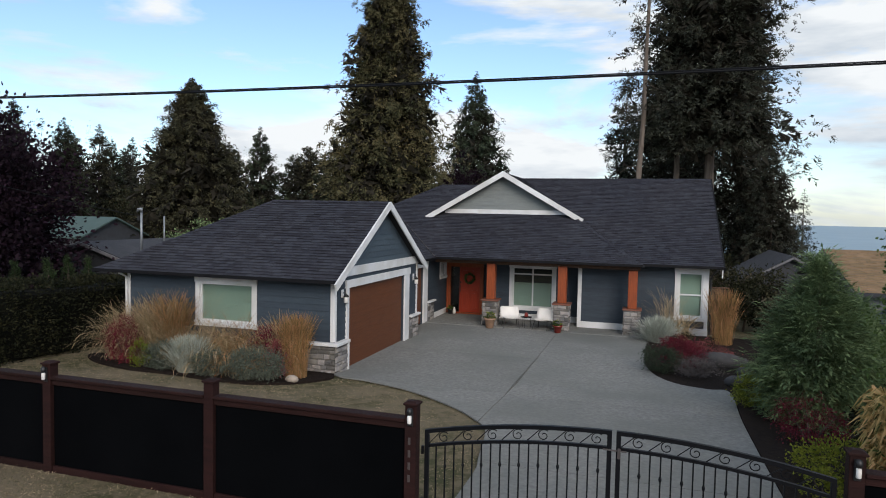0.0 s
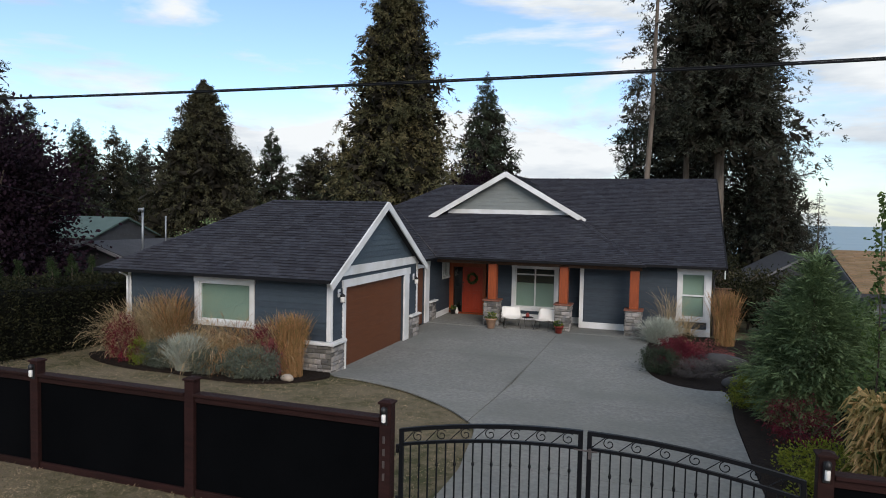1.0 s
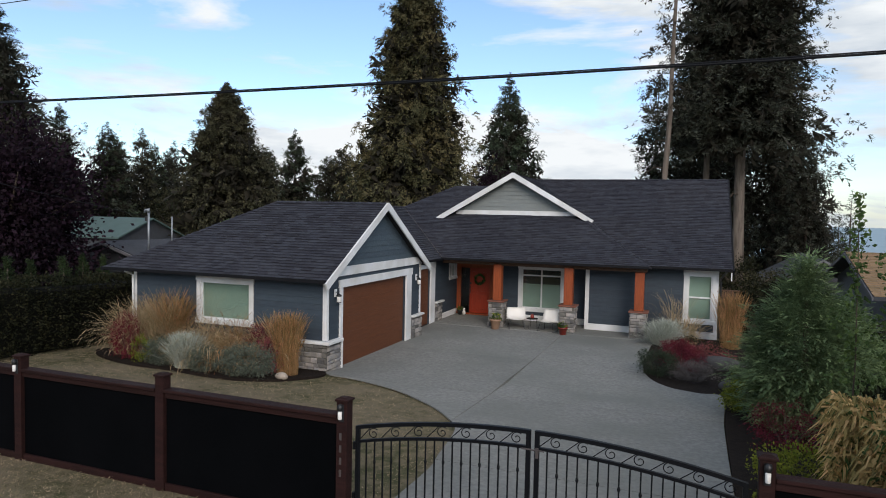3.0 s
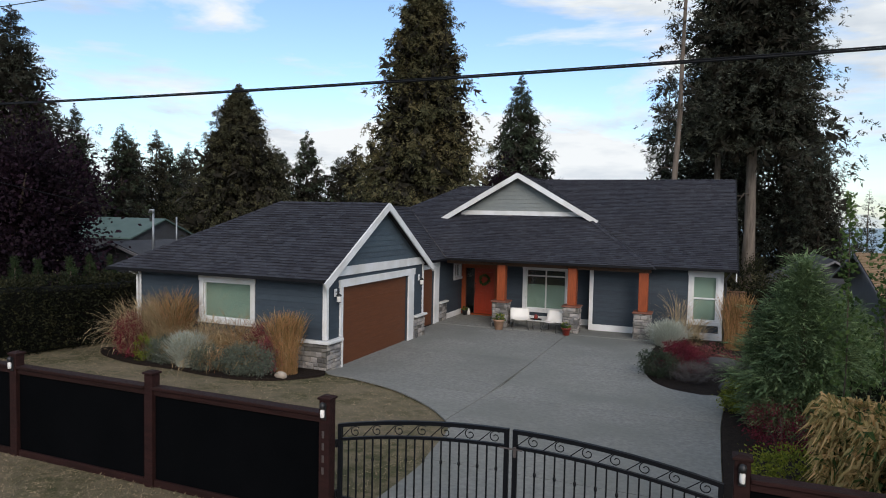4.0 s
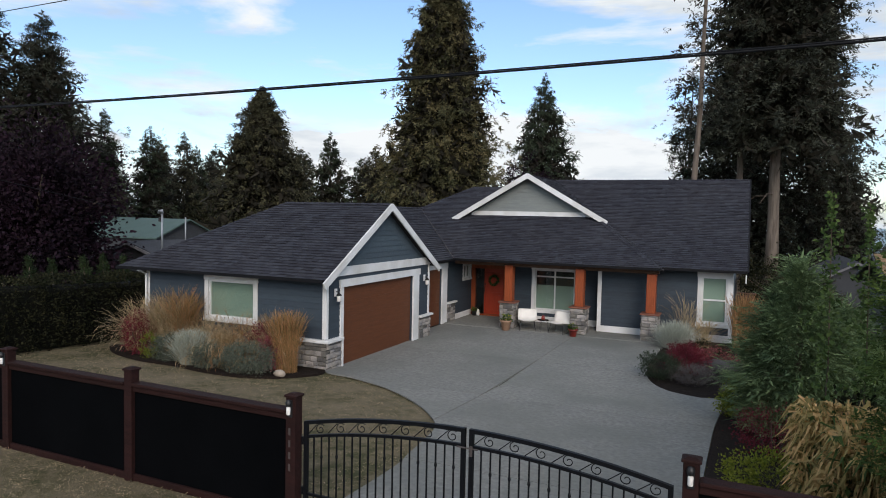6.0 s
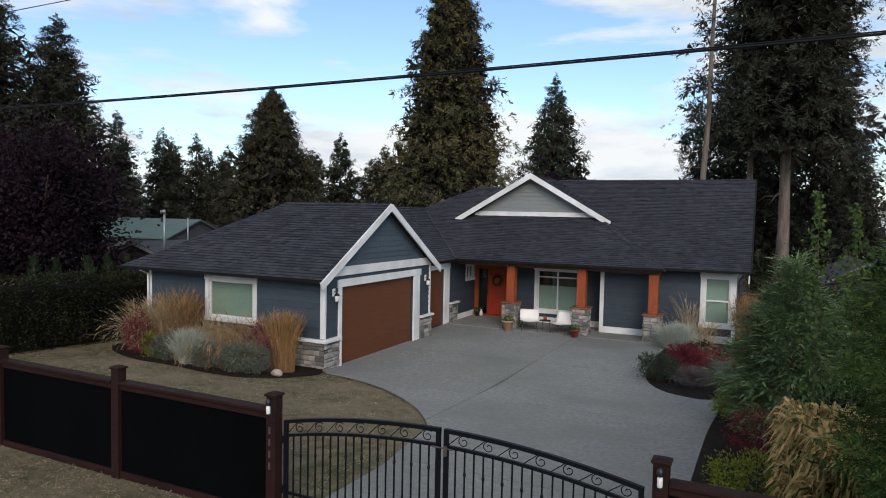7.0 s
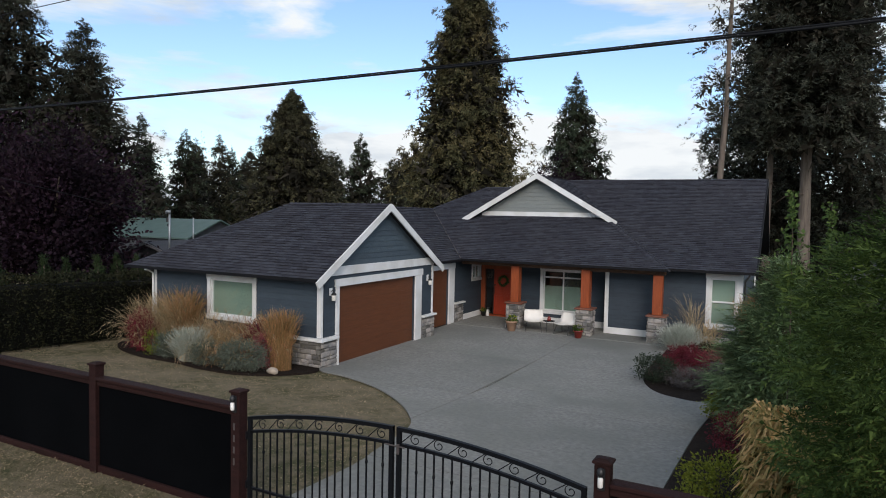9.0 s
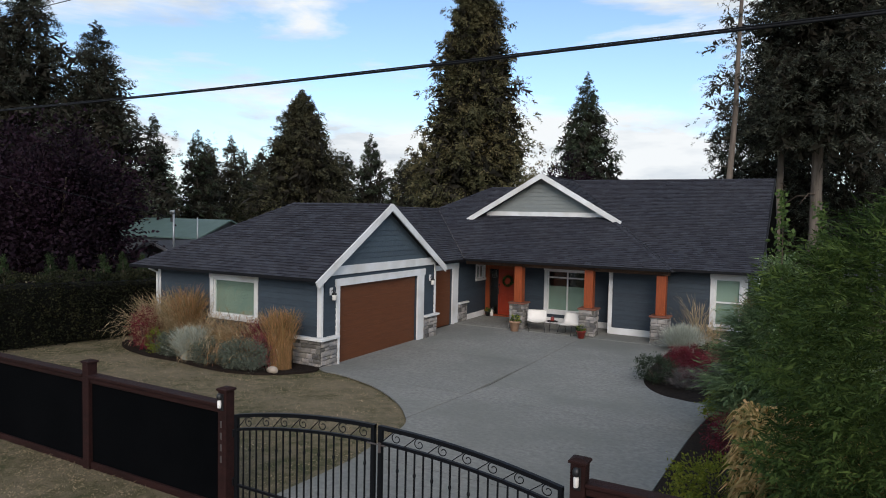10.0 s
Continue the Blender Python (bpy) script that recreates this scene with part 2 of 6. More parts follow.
L_STRAW = leaf("straw_grass_blades", (0.47, 0.375, 0.225), (0.30, 0.225, 0.125), 0.45)
L_RUST = leaf("rust_orange_grass_blades", (0.40, 0.25, 0.112), (0.23, 0.135, 0.058), 0.6)
L_DRY = leaf("dry_tan_leaves", (0.56, 0.40, 0.165), (0.29, 0.21, 0.085), 0.55)
L_LAWN = leaf("dry_lawn_blades", (0.3900, 0.3100, 0.1950), (0.1000, 0.0950, 0.0500), 0.6, scale=2.2)
L_VINE = leaf("pale_green_vine_leaves", (0.075, 0.12, 0.035), (0.04, 0.07, 0.022), 0.4)


def glass_material():
    m = bpy.data.materials.new("window_glass")
    m.use_nodes = True
    n, l = m.node_tree.nodes, m.node_tree.links
    n.clear()
    out, tr, gl, mx, fr = (n.new("ShaderNode" + k) for k in ("OutputMaterial", "BsdfTransparent", "BsdfGlossy", "MixShader", "LayerWeight"))
    gl.inputs["Roughness"].default_value = 0.02
    fr.inputs["Blend"].default_value = 0.25
    sc = n.new("ShaderNodeMapRange")
    sc.inputs["To Min"].default_value, sc.inputs["To Max"].default_value = 0.06, 0.7
    l.new(fr.outputs["Facing"], sc.inputs["Value"])
    tr.inputs["Color"].default_value = (0.86, 0.92, 0.89, 1)
    l.new(sc.outputs["Result"], mx.inputs["Fac"])
    l.new(tr.outputs["BSDF"], mx.inputs[1])
    l.new(gl.outputs["BSDF"], mx.inputs[2])
    l.new(mx.outputs["Shader"], out.inputs["Surface"])
    return m


M_GLASS = glass_material()


# ---- mesh building ----
class Build:
    """Collects vertices and faces of one mesh."""

    def __init__(self):
        self.v, self.f = [], []

    def add(self, verts, faces):
        o = len(self.v)
        self.v += [tuple(p) for p in verts]
        self.f += [tuple(i + o for i in q) for q in faces]
        return self

    def box(self, x0, y0, z0, x1, y1, z1, ch=0.0):
        """A block; ch takes that much off its edges."""
        if ch <= 0:
            v = [(x, y, z) for z in (z0, z1) for x, y in ((x0, y0), (x1, y0), (x1, y1), (x0, y1))]
            return self.add(v, [(3, 2, 1, 0), (4, 5, 6, 7), (0, 1, 5, 4), (1, 2, 6, 5), (2, 3, 7, 6), (3, 0, 4, 7)])
        rings = []
        for z, c in ((z0, ch), (z0 + ch, 0), (z1 - ch, 0), (z1, ch)):
            k = ch if c == 0 else ch * 1.7
            a, b, d, e = x0 + c, x1 - c, y0 + c, y1 - c
            rings.append([(a + k, d, z), (b - k, d, z), (b, d + k, z), (b, e - k, z), (b - k, e, z), (a + k, e, z), (a, e - k, z), (a, d + k, z)])
        return self.loft(rings, True)

    def loft(self, rings, caps=True):
        n = len(rings[0])
        v = [p for r in rings for p in r]
        f = [(i * n + j, i * n + (j + 1) % n, (i + 1) * n + (j + 1) % n, (i + 1) * n + j) for i in range(len(rings) - 1) for j in range(n)]
        if caps:
            f += [tuple(reversed(range(n))), tuple(range((len(rings) - 1) * n, len(rings) * n))]
        return self.add(v, f)

    def tube(self, pts, radii, n=8):
        """A round bar along points."""
        pts = [Vector(p) for p in pts]
        if not hasattr(radii, "__len__"):
            radii = [radii] * len(pts)
        rings = []
        side = None
        for i, p in enumerate(pts):
            d = (pts[min(i + 1, len(pts) - 1)] - pts[max(i - 1, 0)]).normalized()
            if side is None:
                side = d.orthogonal().normalized()
            side = (side - d * side.dot(d)).normalized()
            up = d.cross(side)
            rings.append([p + (side * math.cos(a) + up * math.sin(a)) * radii[i] for a in [2 * math.pi * k / n for k in range(n)]])
        return self.loft(rings, True)

    def lathe(self, prof, n=20, at=(0, 0, 0)):
        rings = [[(at[0] + r * math.cos(2 * math.pi * k / n), at[1] + r * math.sin(2 * math.pi * k / n), at[2] + z) for k in range(n)] for r, z in prof]
        return self.loft(rings, True)

    def mesh(self, name):
        me = bpy.data.meshes.new(name)
        me.from_pydata(self.v, [], self.f)
        me.update()
        return me


def part(name, b, mat, parent=None, label="", smooth=False):
    me = b if isinstance(b, bpy.types.Mesh) else b.mesh(name)
    if not me.materials:
        me.materials.append(mat)
    if smooth:
        me.polygons.foreach_set("use_smooth", [True] * len(me.polygons))
    ob = new(name, me)
    if parent is not None:
        ob.parent = parent
    if label:
        ob["label"] = label
    return ob


def thing(name, label, category, at=(0, 0, 0), group="", kind=""):
    ob = new(name)
    ob.location = at
    return tagged(ob, label, category, group, kind)


def box(*a):
    return Build().box(*a)


def quads_mesh(name, pts, tri=False):
    """One mesh out of an array of loose quads (n, 4, 3)."""
    k = pts.shape[1]
    n = pts.shape[0]
    me = bpy.data.meshes.new(name)
    me.vertices.add(n * k)
    me.vertices.foreach_set("co", pts.reshape(-1).astype(np.float32))
    me.loops.add(n * k)
    me.loops.foreach_set("vertex_index", np.arange(n * k, dtype=np.int32))
    me.polygons.add(n)
    me.polygons.foreach_set("loop_start", np.arange(0, n * k, k, dtype=np.int32))
    me.polygons.foreach_set("loop_total", np.full(n, k, dtype=np.int32))
    me.update(calc_edges=True)
    return me


def ground_z(x, y):
    """Height of the land: level by the house, rising to the road, falling behind to the sea."""
    z = 0.0
    if y < 17:
        t = min(17 - y, 9.5)
        z = 0.053 * t
    if y > 38:
        z = -0.055 * (min(y, 95) - 38)
    if x > 5 and y > 27:
        z -= min(0.16 * (x - 5), 3.0) * min((y - 27) / 10, 1)
    if y > 95:
        z -= 0.13 * (min(y, 260) - 95)
    return z


# ---- ground, road, sea ----
def land():
    xs = sorted(set([-4000, -1500, -600, -300, -160, -100, -70] + list(np.arange(-50, 50.1, 2.0)) + [70, 100, 160, 300, 600, 1500, 4000]))
    ys = sorted(set([-600, -200, -80, -40, -20, -10] + list(np.arange(-6, 45, 1.0)) + [50, 60, 70, 82, 95, 120, 160, 200, 260, 500, 4000]))
    b = Build()
    v = [(x, y, ground_z(x, y) + (0.02 * noise.noise((x * 0.4, y * 0.4, 0)) if -40 < y < 40 else 0) - 0.02) for y in ys for x in xs]
    n = len(xs)
    b.add(v, [(j * n + i, j * n + i + 1, (j + 1) * n + i + 1, (j + 1) * n + i) for j in range(len(ys) - 1) for i in range(n - 1)])
    tagged(part("ground", b, M_LAWN, smooth=True), "dry straw-coloured lawn on gently sloping ground", "lawn", kind="structure")
    road = Build()
    road.box(-400, -9.0, 0.40, 400, 5.2, 0.512)
    tagged(part("road", road, M_ROAD), "worn grey asphalt road beside the fence", "road", kind="structure")
    sea = Build()
    sea.add([(-4500, 240, -24), (4500, 240, -24), (4500, 4900, -24), (-4500, 4900, -24)], [(0, 1, 2, 3)])
    tagged(part("water", sea, M_SEA), "calm grey-blue sea in the distance", "sea", kind="structure")


land()


def clip_poly(poly, axis, value, keep_above):
    out = []
    for i, p in enumerate(poly):
        q = poly[(i + 1) % len(poly)]
        a, c = p[axis] - value, q[axis] - value
        if not keep_above:
            a, c = -a, -c
        if a >= 0:
            out.append(p)
        if (a >= 0) != (c >= 0):
            t = a / (a - c)
            out.append(tuple(p[k] + (q[k] - p[k]) * t for k in range(len(p))))
    return out


def curve_pts(ctrl, n=6):
    """A smooth line through points in the plan (Catmull-Rom)."""
    c = [ctrl[0]] + list(ctrl) + [ctrl[-1]]
    out = []
    for i in range(1, len(c) - 2):
        for k in range(n):
            t = k / n
            p0, p1, p2, p3 = (np.array(c[i + j]) for j in (-1, 0, 1, 2))
            out.append(tuple(0.5 * (2 * p1 + (p2 - p0) * t + (2 * p0 - 5 * p1 + 4 * p2 - p3) * t * t + (3 * p1 - p0 - 3 * p2 + p3) * t ** 3)))
    return out + [tuple(ctrl[-1])]


LAWN_EDGE = curve_pts([(-7.95, 15.85), (-7.6, 15.6), (-6.9, 15.5), (-5.65, 15.02), (-4.71, 14.4), (-3.86, 13.66), (-3.25, 12.93), (-2.98, 12.5), (-2.82, 11.95), (-2.61, 10.62), (-2.48, 9.52), (-2.45, 5.2)])
BED_EDGE = curve_pts([(2.05, 5.2), (2.03, 9.0), (2.03, 12.2), (2.06, 15.3), (2.14, 18.1), (1.6, 18.25), (0.85, 18.55), (0.3, 19.4), (0.03, 20.8), (0.02, 22.5), (0.05, 24.4)])


def sheet(poly, lift, step=0.5, thick=0.0):
    """A sheet over the land inside a plan outline, cut into strips that follow the slope."""
    b = Build()
    y0, y1 = min(p[1] for p in poly), max(p[1] for p in poly)
    rows = [y0] + [y for y in np.arange(math.floor(y0) + step, y1, step) if y > y0 + 0.01] + [y1]
    for a, c in zip(rows[:-1], rows[1:]):
        s = clip_poly(clip_poly(poly, 1, a, True), 1, c, False)
        if len(s) >= 3:
            b.add([(x, y, ground_z(x, y) + lift) for x, y in s], [tuple(range(len(s)))])
    if thick:
        n = len(poly)
        v = [(x, y, ground_z(x, y) + lift) for x, y in poly] + [(x, y, ground_z(x, y) + lift - thick) for x, y in poly]
        b.add(v, [(i, (i + 1) % n, n + (i + 1) % n, n + i) for i in range(n)])
    at, index = {}, []
    for q in b.v:
        index.append(at.setdefault(tuple(round(c, 4) for c in q), len(at)))
    b.v = list(at)
    b.f = [f for f in (tuple(dict.fromkeys(index[i] for i in q)) for q in b.f) if len(f) > 2]
    return b


def driveway():
    outline = LAWN_EDGE + BED_EDGE + [(0.05, 25.15), (-8.55, 25.15), (-8.55, 22.5), (-8.1, 22.5), (-8.1, 16.0)]
    root = thing("driveway", "wide grey concrete driveway with cut joints", "driveway", kind="structure")
    part("joint_bed", sheet(outline, 0.012), M_JOINT, root, "dark joint filler")
    xcuts, ycuts = [-20, -3.18, 20], [0, 10.4, 15.6, 20.2, 40]
    for xa, xb in zip(xcuts[:-1], xcuts[1:]):
        for ya, yb in zip(ycuts[:-1], ycuts[1:]):
            s = outline
            for ax, val, up in ((0, xa + 0.009, True), (0, xb - 0.009, False), (1, ya + 0.008, True), (1, yb - 0.008, False)):
                s = clip_poly(s, ax, val, up)
            if len(s) >= 3:
                part("slab", sheet(s, 0.035, thick=0.03), M_CONCRETE, root)


driveway()


def bed(name, outline, label):
    tagged(part(name, sheet(outline, 0.04, thick=0.06), M_SOIL), label, "flower bed", kind="structure")


bed("planting_bed", curve_pts([(-14.9, 15.95), (-15.6, 15.3), (-14.6, 14.5), (-13.0, 14.05), (-11.65, 14.05), (-10.4, 13.88), (-9.3, 13.92), (-8.5, 14.3), (-7.95, 14.95), (-7.78, 15.5), (-8.0, 15.96)]), "dark mulch planting bed under the garage window")
bed("planting_bed", [(x + 0.02, y) for x, y in BED_EDGE[4:]] + [(0.07, 26.5), (6.5, 26.5), (6.5, 5.6), (2.15, 5.6)], "dark mulch planting bed along the driveway edge")


# ---- house ----
house = thing("house", "single-storey dark blue-grey house with charcoal shingle roof and white trim", "house")
EZ = 2.68


def wall(name, axis, plane, back, a0, a1, z0, z1, holes, mat=M_SIDING):
    """A thick wall along x (axis 'x', plane is its y) or y, with rectangular openings through it; holes (a0, a1, z0, z1)."""
    b = Build()
    cuts = sorted(set([a0, a1] + [h for q in holes for h in q[:2] if a0 < h < a1]))
    for c0, c1 in zip(cuts[:-1], cuts[1:]):
        mid = (c0 + c1) / 2
        hs = sorted([(q[2], q[3]) for q in holes if q[0] < mid < q[1]])
        z = z0
        spans = []
        for h0, h1 in hs:
            if h0 > z:
                spans.append((z, h0))
            z = max(z, h1)
        if z < z1:
            spans.append((z, z1))
        for s0, s1 in spans:
            lo, hi = min(plane, back), max(plane, back)
            if axis == "x":
                b.box(c0, lo, s0, c1, hi, s1)
            else:
                b.box(lo, c0, s0, hi, c1, s1)
    return part(name, b, mat, house)


def siding(parent, axis, plane, out, a0, a1, z0, z1, holes=(), course=0.17, mat=M_SIDING, slope=None):
    """Lap boards, each a piece of its own; out is +1 or -1, the way the wall faces; slope: gives the half-open span at a height."""
    z = z0
    while z < z1 - 0.02:
        t = min(z + course, z1)
        spans = [(a0, a1)] if slope is None else [slope(t)]
        for h in holes:
            if h[2] < t - 0.03 and h[3] > z + 0.03:
                nxt = []
                for s0, s1 in spans:
                    if h[0] > s0:
                        nxt.append((s0, min(s1, h[0])))
                    if h[1] < s1:
                        nxt.append((max(s0, h[1]), s1))
                spans = [q for q in nxt if q[1] - q[0] > 0.02]
        for s0, s1 in spans:
            if s1 - s0 < 0.04:
                continue
            lo, hi = 0.026, 0.008
            p = plane
            prof = [(p + out * 0.002, z - 0.006), (p + out * lo, z - 0.006), (p + out * lo, z + 0.004), (p + out * hi, t), (p + out * 0.002, t)]
            if axis == "x":
                r = [[(s, q, w) for q, w in prof] for s in (s0, s1)]
            else:
                r = [[(q, s, w) for q, w in prof] for s in (s0, s1)]
            part("siding_board", Build().loft(r), mat, parent)
        z = t


def lamp_free_window(name, axis, plane, out, a0, a1, z0, z1, parent, bars=(), rails=(), blind=(0.0, 1.0), frame_w=0.05, trim=0.14, sill=True, depth=0.16):
    """A window in its opening: white casing boards, sash frame, pane, blind. bars: uprights, rails: crosspieces, as shares of the opening."""
    def bx(u0, u1, d0, d1, w0, w1, ch=0.0):
        lo, hi = sorted((plane + out * d0, plane + out * d1))
        return box(u0, lo, w0, u1, hi, w1, ch) if axis == "x" else box(lo, u0, w0, hi, u1, w1, ch)

    win = tagged(new(name), "white-framed window set in dark lap siding", "window", kind="structure")
    tp = 0.045
    part("casing_side", bx(a0 - trim, a0, 0.002, tp, z0, z1, 0.006), M_WHITE, win)
    part("casing_side", bx(a1, a1 + trim, 0.002, tp, z0, z1, 0.006), M_WHITE, win)
    part("casing_head", bx(a0 - trim - 0.02, a1 + trim + 0.02, 0.002, tp + 0.012, z1, z1 + trim * 1.15, 0.006), M_WHITE, win)
    part("window_sill", bx(a0 - trim - 0.03, a1 + trim + 0.03, 0.002, tp + 0.03, z0 - trim, z0, 0.006), M_WHITE, win)
    f = Build()
    for q in ((a0, a0 + frame_w, z0, z1), (a1 - frame_w, a1, z0, z1), (a0 + frame_w, a1 - frame_w, z0, z0 + frame_w), (a0 + frame_w, a1 - frame_w, z1 - frame_w, z1)):
        m = bx(q[0], q[1], -0.07, 0.0, q[2], q[3])
        f.add(m.v, m.f)
    for s in bars:
        u = a0 + (a1 - a0) * s
        m = bx(u - 0.028, u + 0.028, -0.066, -0.004, z0 + frame_w, z1 - frame_w)
        f.add(m.v, m.f)
    for s in rails:
        w = z0 + (z1 - z0) * s
        m = bx(a0 + frame_w, a1 - frame_w, -0.064, -0.006, w - 0.028, w + 0.028)
        f.add(m.v, m.f)
    part("window_frame", f, M_WHITE, win)
    pane = part("pane", bx(a0 + frame_w * 0.5, a1 - frame_w * 0.5, -0.045, -0.037, z0 + frame_w * 0.5, z1 - frame_w * 0.5), M_GLASS, win)
    pane.visible_shadow = False
    if blind:
        w0, w1 = z0 + (z1 - z0) * blind[0], z0 + (z1 - z0) * blind[1]
        part("blind", bx(a0 + 0.01, a1 - 0.01, -0.095, -0.08, w0 + 0.01, w1 - 0.01), M_BLIND, win, "pale green roller blind")
    return win


# garage block: front wall along x, door wall along y
WIN1 = (-12.27, -10.52, 1.25, 2.36)
w_front = wall("front_wall", "x", 15.97, 16.15, -14.8, -8.0, -0.1, EZ + 0.06, [WIN1])
siding(w_front, "x", 15.97, -1, -14.72, -8.105, 0.06, EZ - 0.04, [(WIN1[0] - 0.13, WIN1[1] + 0.13, WIN1[2] - 0.13, WIN1[3] + 0.15), (-8.95, -8.0, -1, 0.8)])
lamp_free_window("window_1", "x", 15.97, -1, *WIN1, house)
GD = (16.78, 21.2, -0.1, 2.33)
w_door = wall("garage_wall", "y", -8.0, -8.18, 16.15, 22.5, -0.1, EZ + 0.2, [GD])
siding(w_door, "y", -8.0, 1, 16.1, 22.42, 0.85, 2.66, [(GD[0] - 0.16, GD[1] + 0.42, -1, 2.56)])
wall("side_wall", "y", -14.8, -14.62, 16.15, 39.4, -0.1, EZ, [])
wall("return_wall", "x", 22.5, 22.32, -8.6, -8.18, -0.1, EZ, [])


def trim_box(name, *a, mat=M_WHITE, ch=0.006, label=""):
    return part(name, box(*a, ch), mat, house, label)


trim_box("corner_board", -8.10, 15.925, 0.93, -7.99, 15.97, EZ)
trim_box("corner_board", -7.995, 15.93, 0.93, -7.955, 16.03, EZ)
trim_box("corner_board", -14.83, 15.925, 0.0, -14.72, 15.97, EZ)
trim_box("corner_board", -7.995, 22.40, 0.86, -7.955, 22.51, EZ)
trim_box("door_casing", -7.996, 16.62, 0.03, -7.94, 16.78, 2.33)
trim_box("door_casing", -7.996, 21.2, 0.03, -7.94, 21.64, 2.33)
trim_box("door_head", -7.996, 16.58, 2.33, -7.925, 21.70, 2.55)
trim_box("band_board", -7.996, 16.0, 2.66, -7.93, 22.5, 2.92)


def garage_door(x, y0, y1, z1, n):
    d = tagged(new("garage_door"), "brown wood-look sectional garage door, closed", "garage door")
    for k in range(n):
        a, c = 0.03 + (z1 - 0.03) * k / n, 0.03 + (z1 - 0.03) * (k + 1) / n
        part("panel", box(x - 0.05, y0 + 0.01, a + 0.001, x, y1 - 0.01, c - 0.001, 0.002), M_DOOR_BROWN, d)
    part("bottom_seal", box(x - 0.045, y0 + 0.012, 0.012, x - 0.01, y1 - 0.012, 0.03), M_BLACK, d)
    return d


garage_door(-8.07, GD[0], GD[1], GD[3], 5)

# second bay, set back
GD2 = (22.62, 24.95, -0.1, 2.3)
w_bay = wall("bay_wall", "y", -8.6, -8.78, 22.32, 28.2, -0.1, EZ + 0.05, [GD2, (27.25, 28.0, 1.72, 2.3)])
siding(w_bay, "y", -8.6, 1, 25.45, 28.2, 0.28, EZ - 0.03, [(25.4, 26.25, -1, 0.84), (27.13, 28.12, 1.6, 2.45)])
garage_door(-8.66, GD2[0], GD2[1], GD2[3], 5)
trim_box("door_casing", -8.596, 24.95, 0.03, -8.54, 25.44, 2.3)
trim_box("door_head", -8.596, 22.55, 2.3, -8.53, 25.48, 2.52)
trim_box("skirting_board", -8.596, 26.3, 0.03, -8.555, 28.18, 0.27)
trim_box("corner_board", -8.596, 26.24, 0.05, -8.55, 26.31, 0.82)
lamp_free_window("window_2", "y", -8.6, 1, 27.25, 28.0, 1.72, 2.3, house, rails=(), bars=(0.5,), trim=0.1)

# entry, recessed porch wall, right-hand front
w_entry = wall("entry_wall", "x", 28.2, 28.38, -8.6, -6.6, -0.1, EZ + 0.05, [(-8.42, -6.95, 0.0, 2.12)])
siding(w_entry, "x", 28.2, -1, -8.58, -6.62, 2.2, EZ - 0.03)
WIN2 = (-5.45, -3.75, 0.58, 2.26)
w_porch = wall("porch_wall", "x", 27.6, 27.78, -6.6, -2.6, -0.1, EZ + 0.05, [WIN2])
siding(w_porch, "x", 27.6, -1, -6.58, -2.62, 0.3, EZ - 0.03, [(WIN2[0] - 0.13, WIN2[1] + 0.13, WIN2[2] - 0.13, WIN2[3] + 0.15)])
lamp_free_window("window_3", "x", 27.6, -1, *WIN2, house, bars=(0.5,), rails=(0.83,), blind=(0.0, 0.62))
trim_box("skirting_board", -6.58, 27.555, 0.03, -2.62, 27.598, 0.29)
wall("porch_return", "y", -6.6, -6.5, 27.78, 28.38, -0.1, EZ, [])
wall("porch_return", "y", -2.6, -2.48, 26.78, 27.78, -0.1, EZ, [])
WIN3 = (1.17, 2.02, 0.72, 2.40)
w_right = wall("right_front_wall", "x", 26.6, 26.78, -2.6, 2.2, -0.1, EZ + 0.08, [WIN3])
siding(w_right, "x", 26.6, -1, -2.47, 2.1, 0.3, EZ - 0.03, [(WIN3[0] - 0.13, WIN3[1] + 0.13, WIN3[2] - 0.13, WIN3[3] + 0.15)])
lamp_free_window("window_4", "x", 26.6, -1, *WIN3, house, rails=(0.5,), trim=0.15)
trim_box("corner_board", -2.62, 26.55, 0.03, -2.47, 26.598, EZ)
trim_box("corner_board", 2.10, 26.55, 0.29, 2.23, 26.598, EZ)
trim_box("skirting_board", -2.62, 26.545, 0.0, 2.24, 26.597, 0.29)
w_east = wall("east_wall", "y", 2.2, 2.02, 26.78, 39.4, -0.4, EZ + 0.05, [])
siding(w_east, "y", 2.2, 1, 26.62, 39.3, 0.3, EZ)
wall("back_wall", "x", 39.4, 39.2, -14.62, 2.02, -0.6, EZ, [])
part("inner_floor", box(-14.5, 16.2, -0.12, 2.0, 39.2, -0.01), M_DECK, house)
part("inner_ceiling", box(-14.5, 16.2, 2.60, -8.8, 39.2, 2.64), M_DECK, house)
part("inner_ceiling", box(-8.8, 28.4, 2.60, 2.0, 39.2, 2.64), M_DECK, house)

# front door with sidelight, in cedar jambs
fd = tagged(new("front_door"), "closed red-orange panelled front door with a wreath hook", "door")
part("jamb", box(-8.56, 28.12, 0.05, -8.38, 28.24, 2.3, 0.008), M_CEDAR, fd, "orange-stained cedar jamb")
part("jamb", box(-7.02, 28.12, 0.05, -6.86, 28.24, 2.3, 0.008), M_CEDAR, fd, "orange-stained cedar jamb")
part("head", box(-8.56, 28.11, 2.12, -6.86, 28.24, 2.3, 0.008), M_CEDAR, fd)
part("threshold", box(-8.4, 28.0, 0.04, -6.95, 28.3, 0.10, 0.008), M_CEDAR, fd)
leafb = box(-7.98, 28.24, 0.10, -7.03, 28.29, 2.12, 0.004)
part("leaf", leafb, M_REDDOOR, fd)
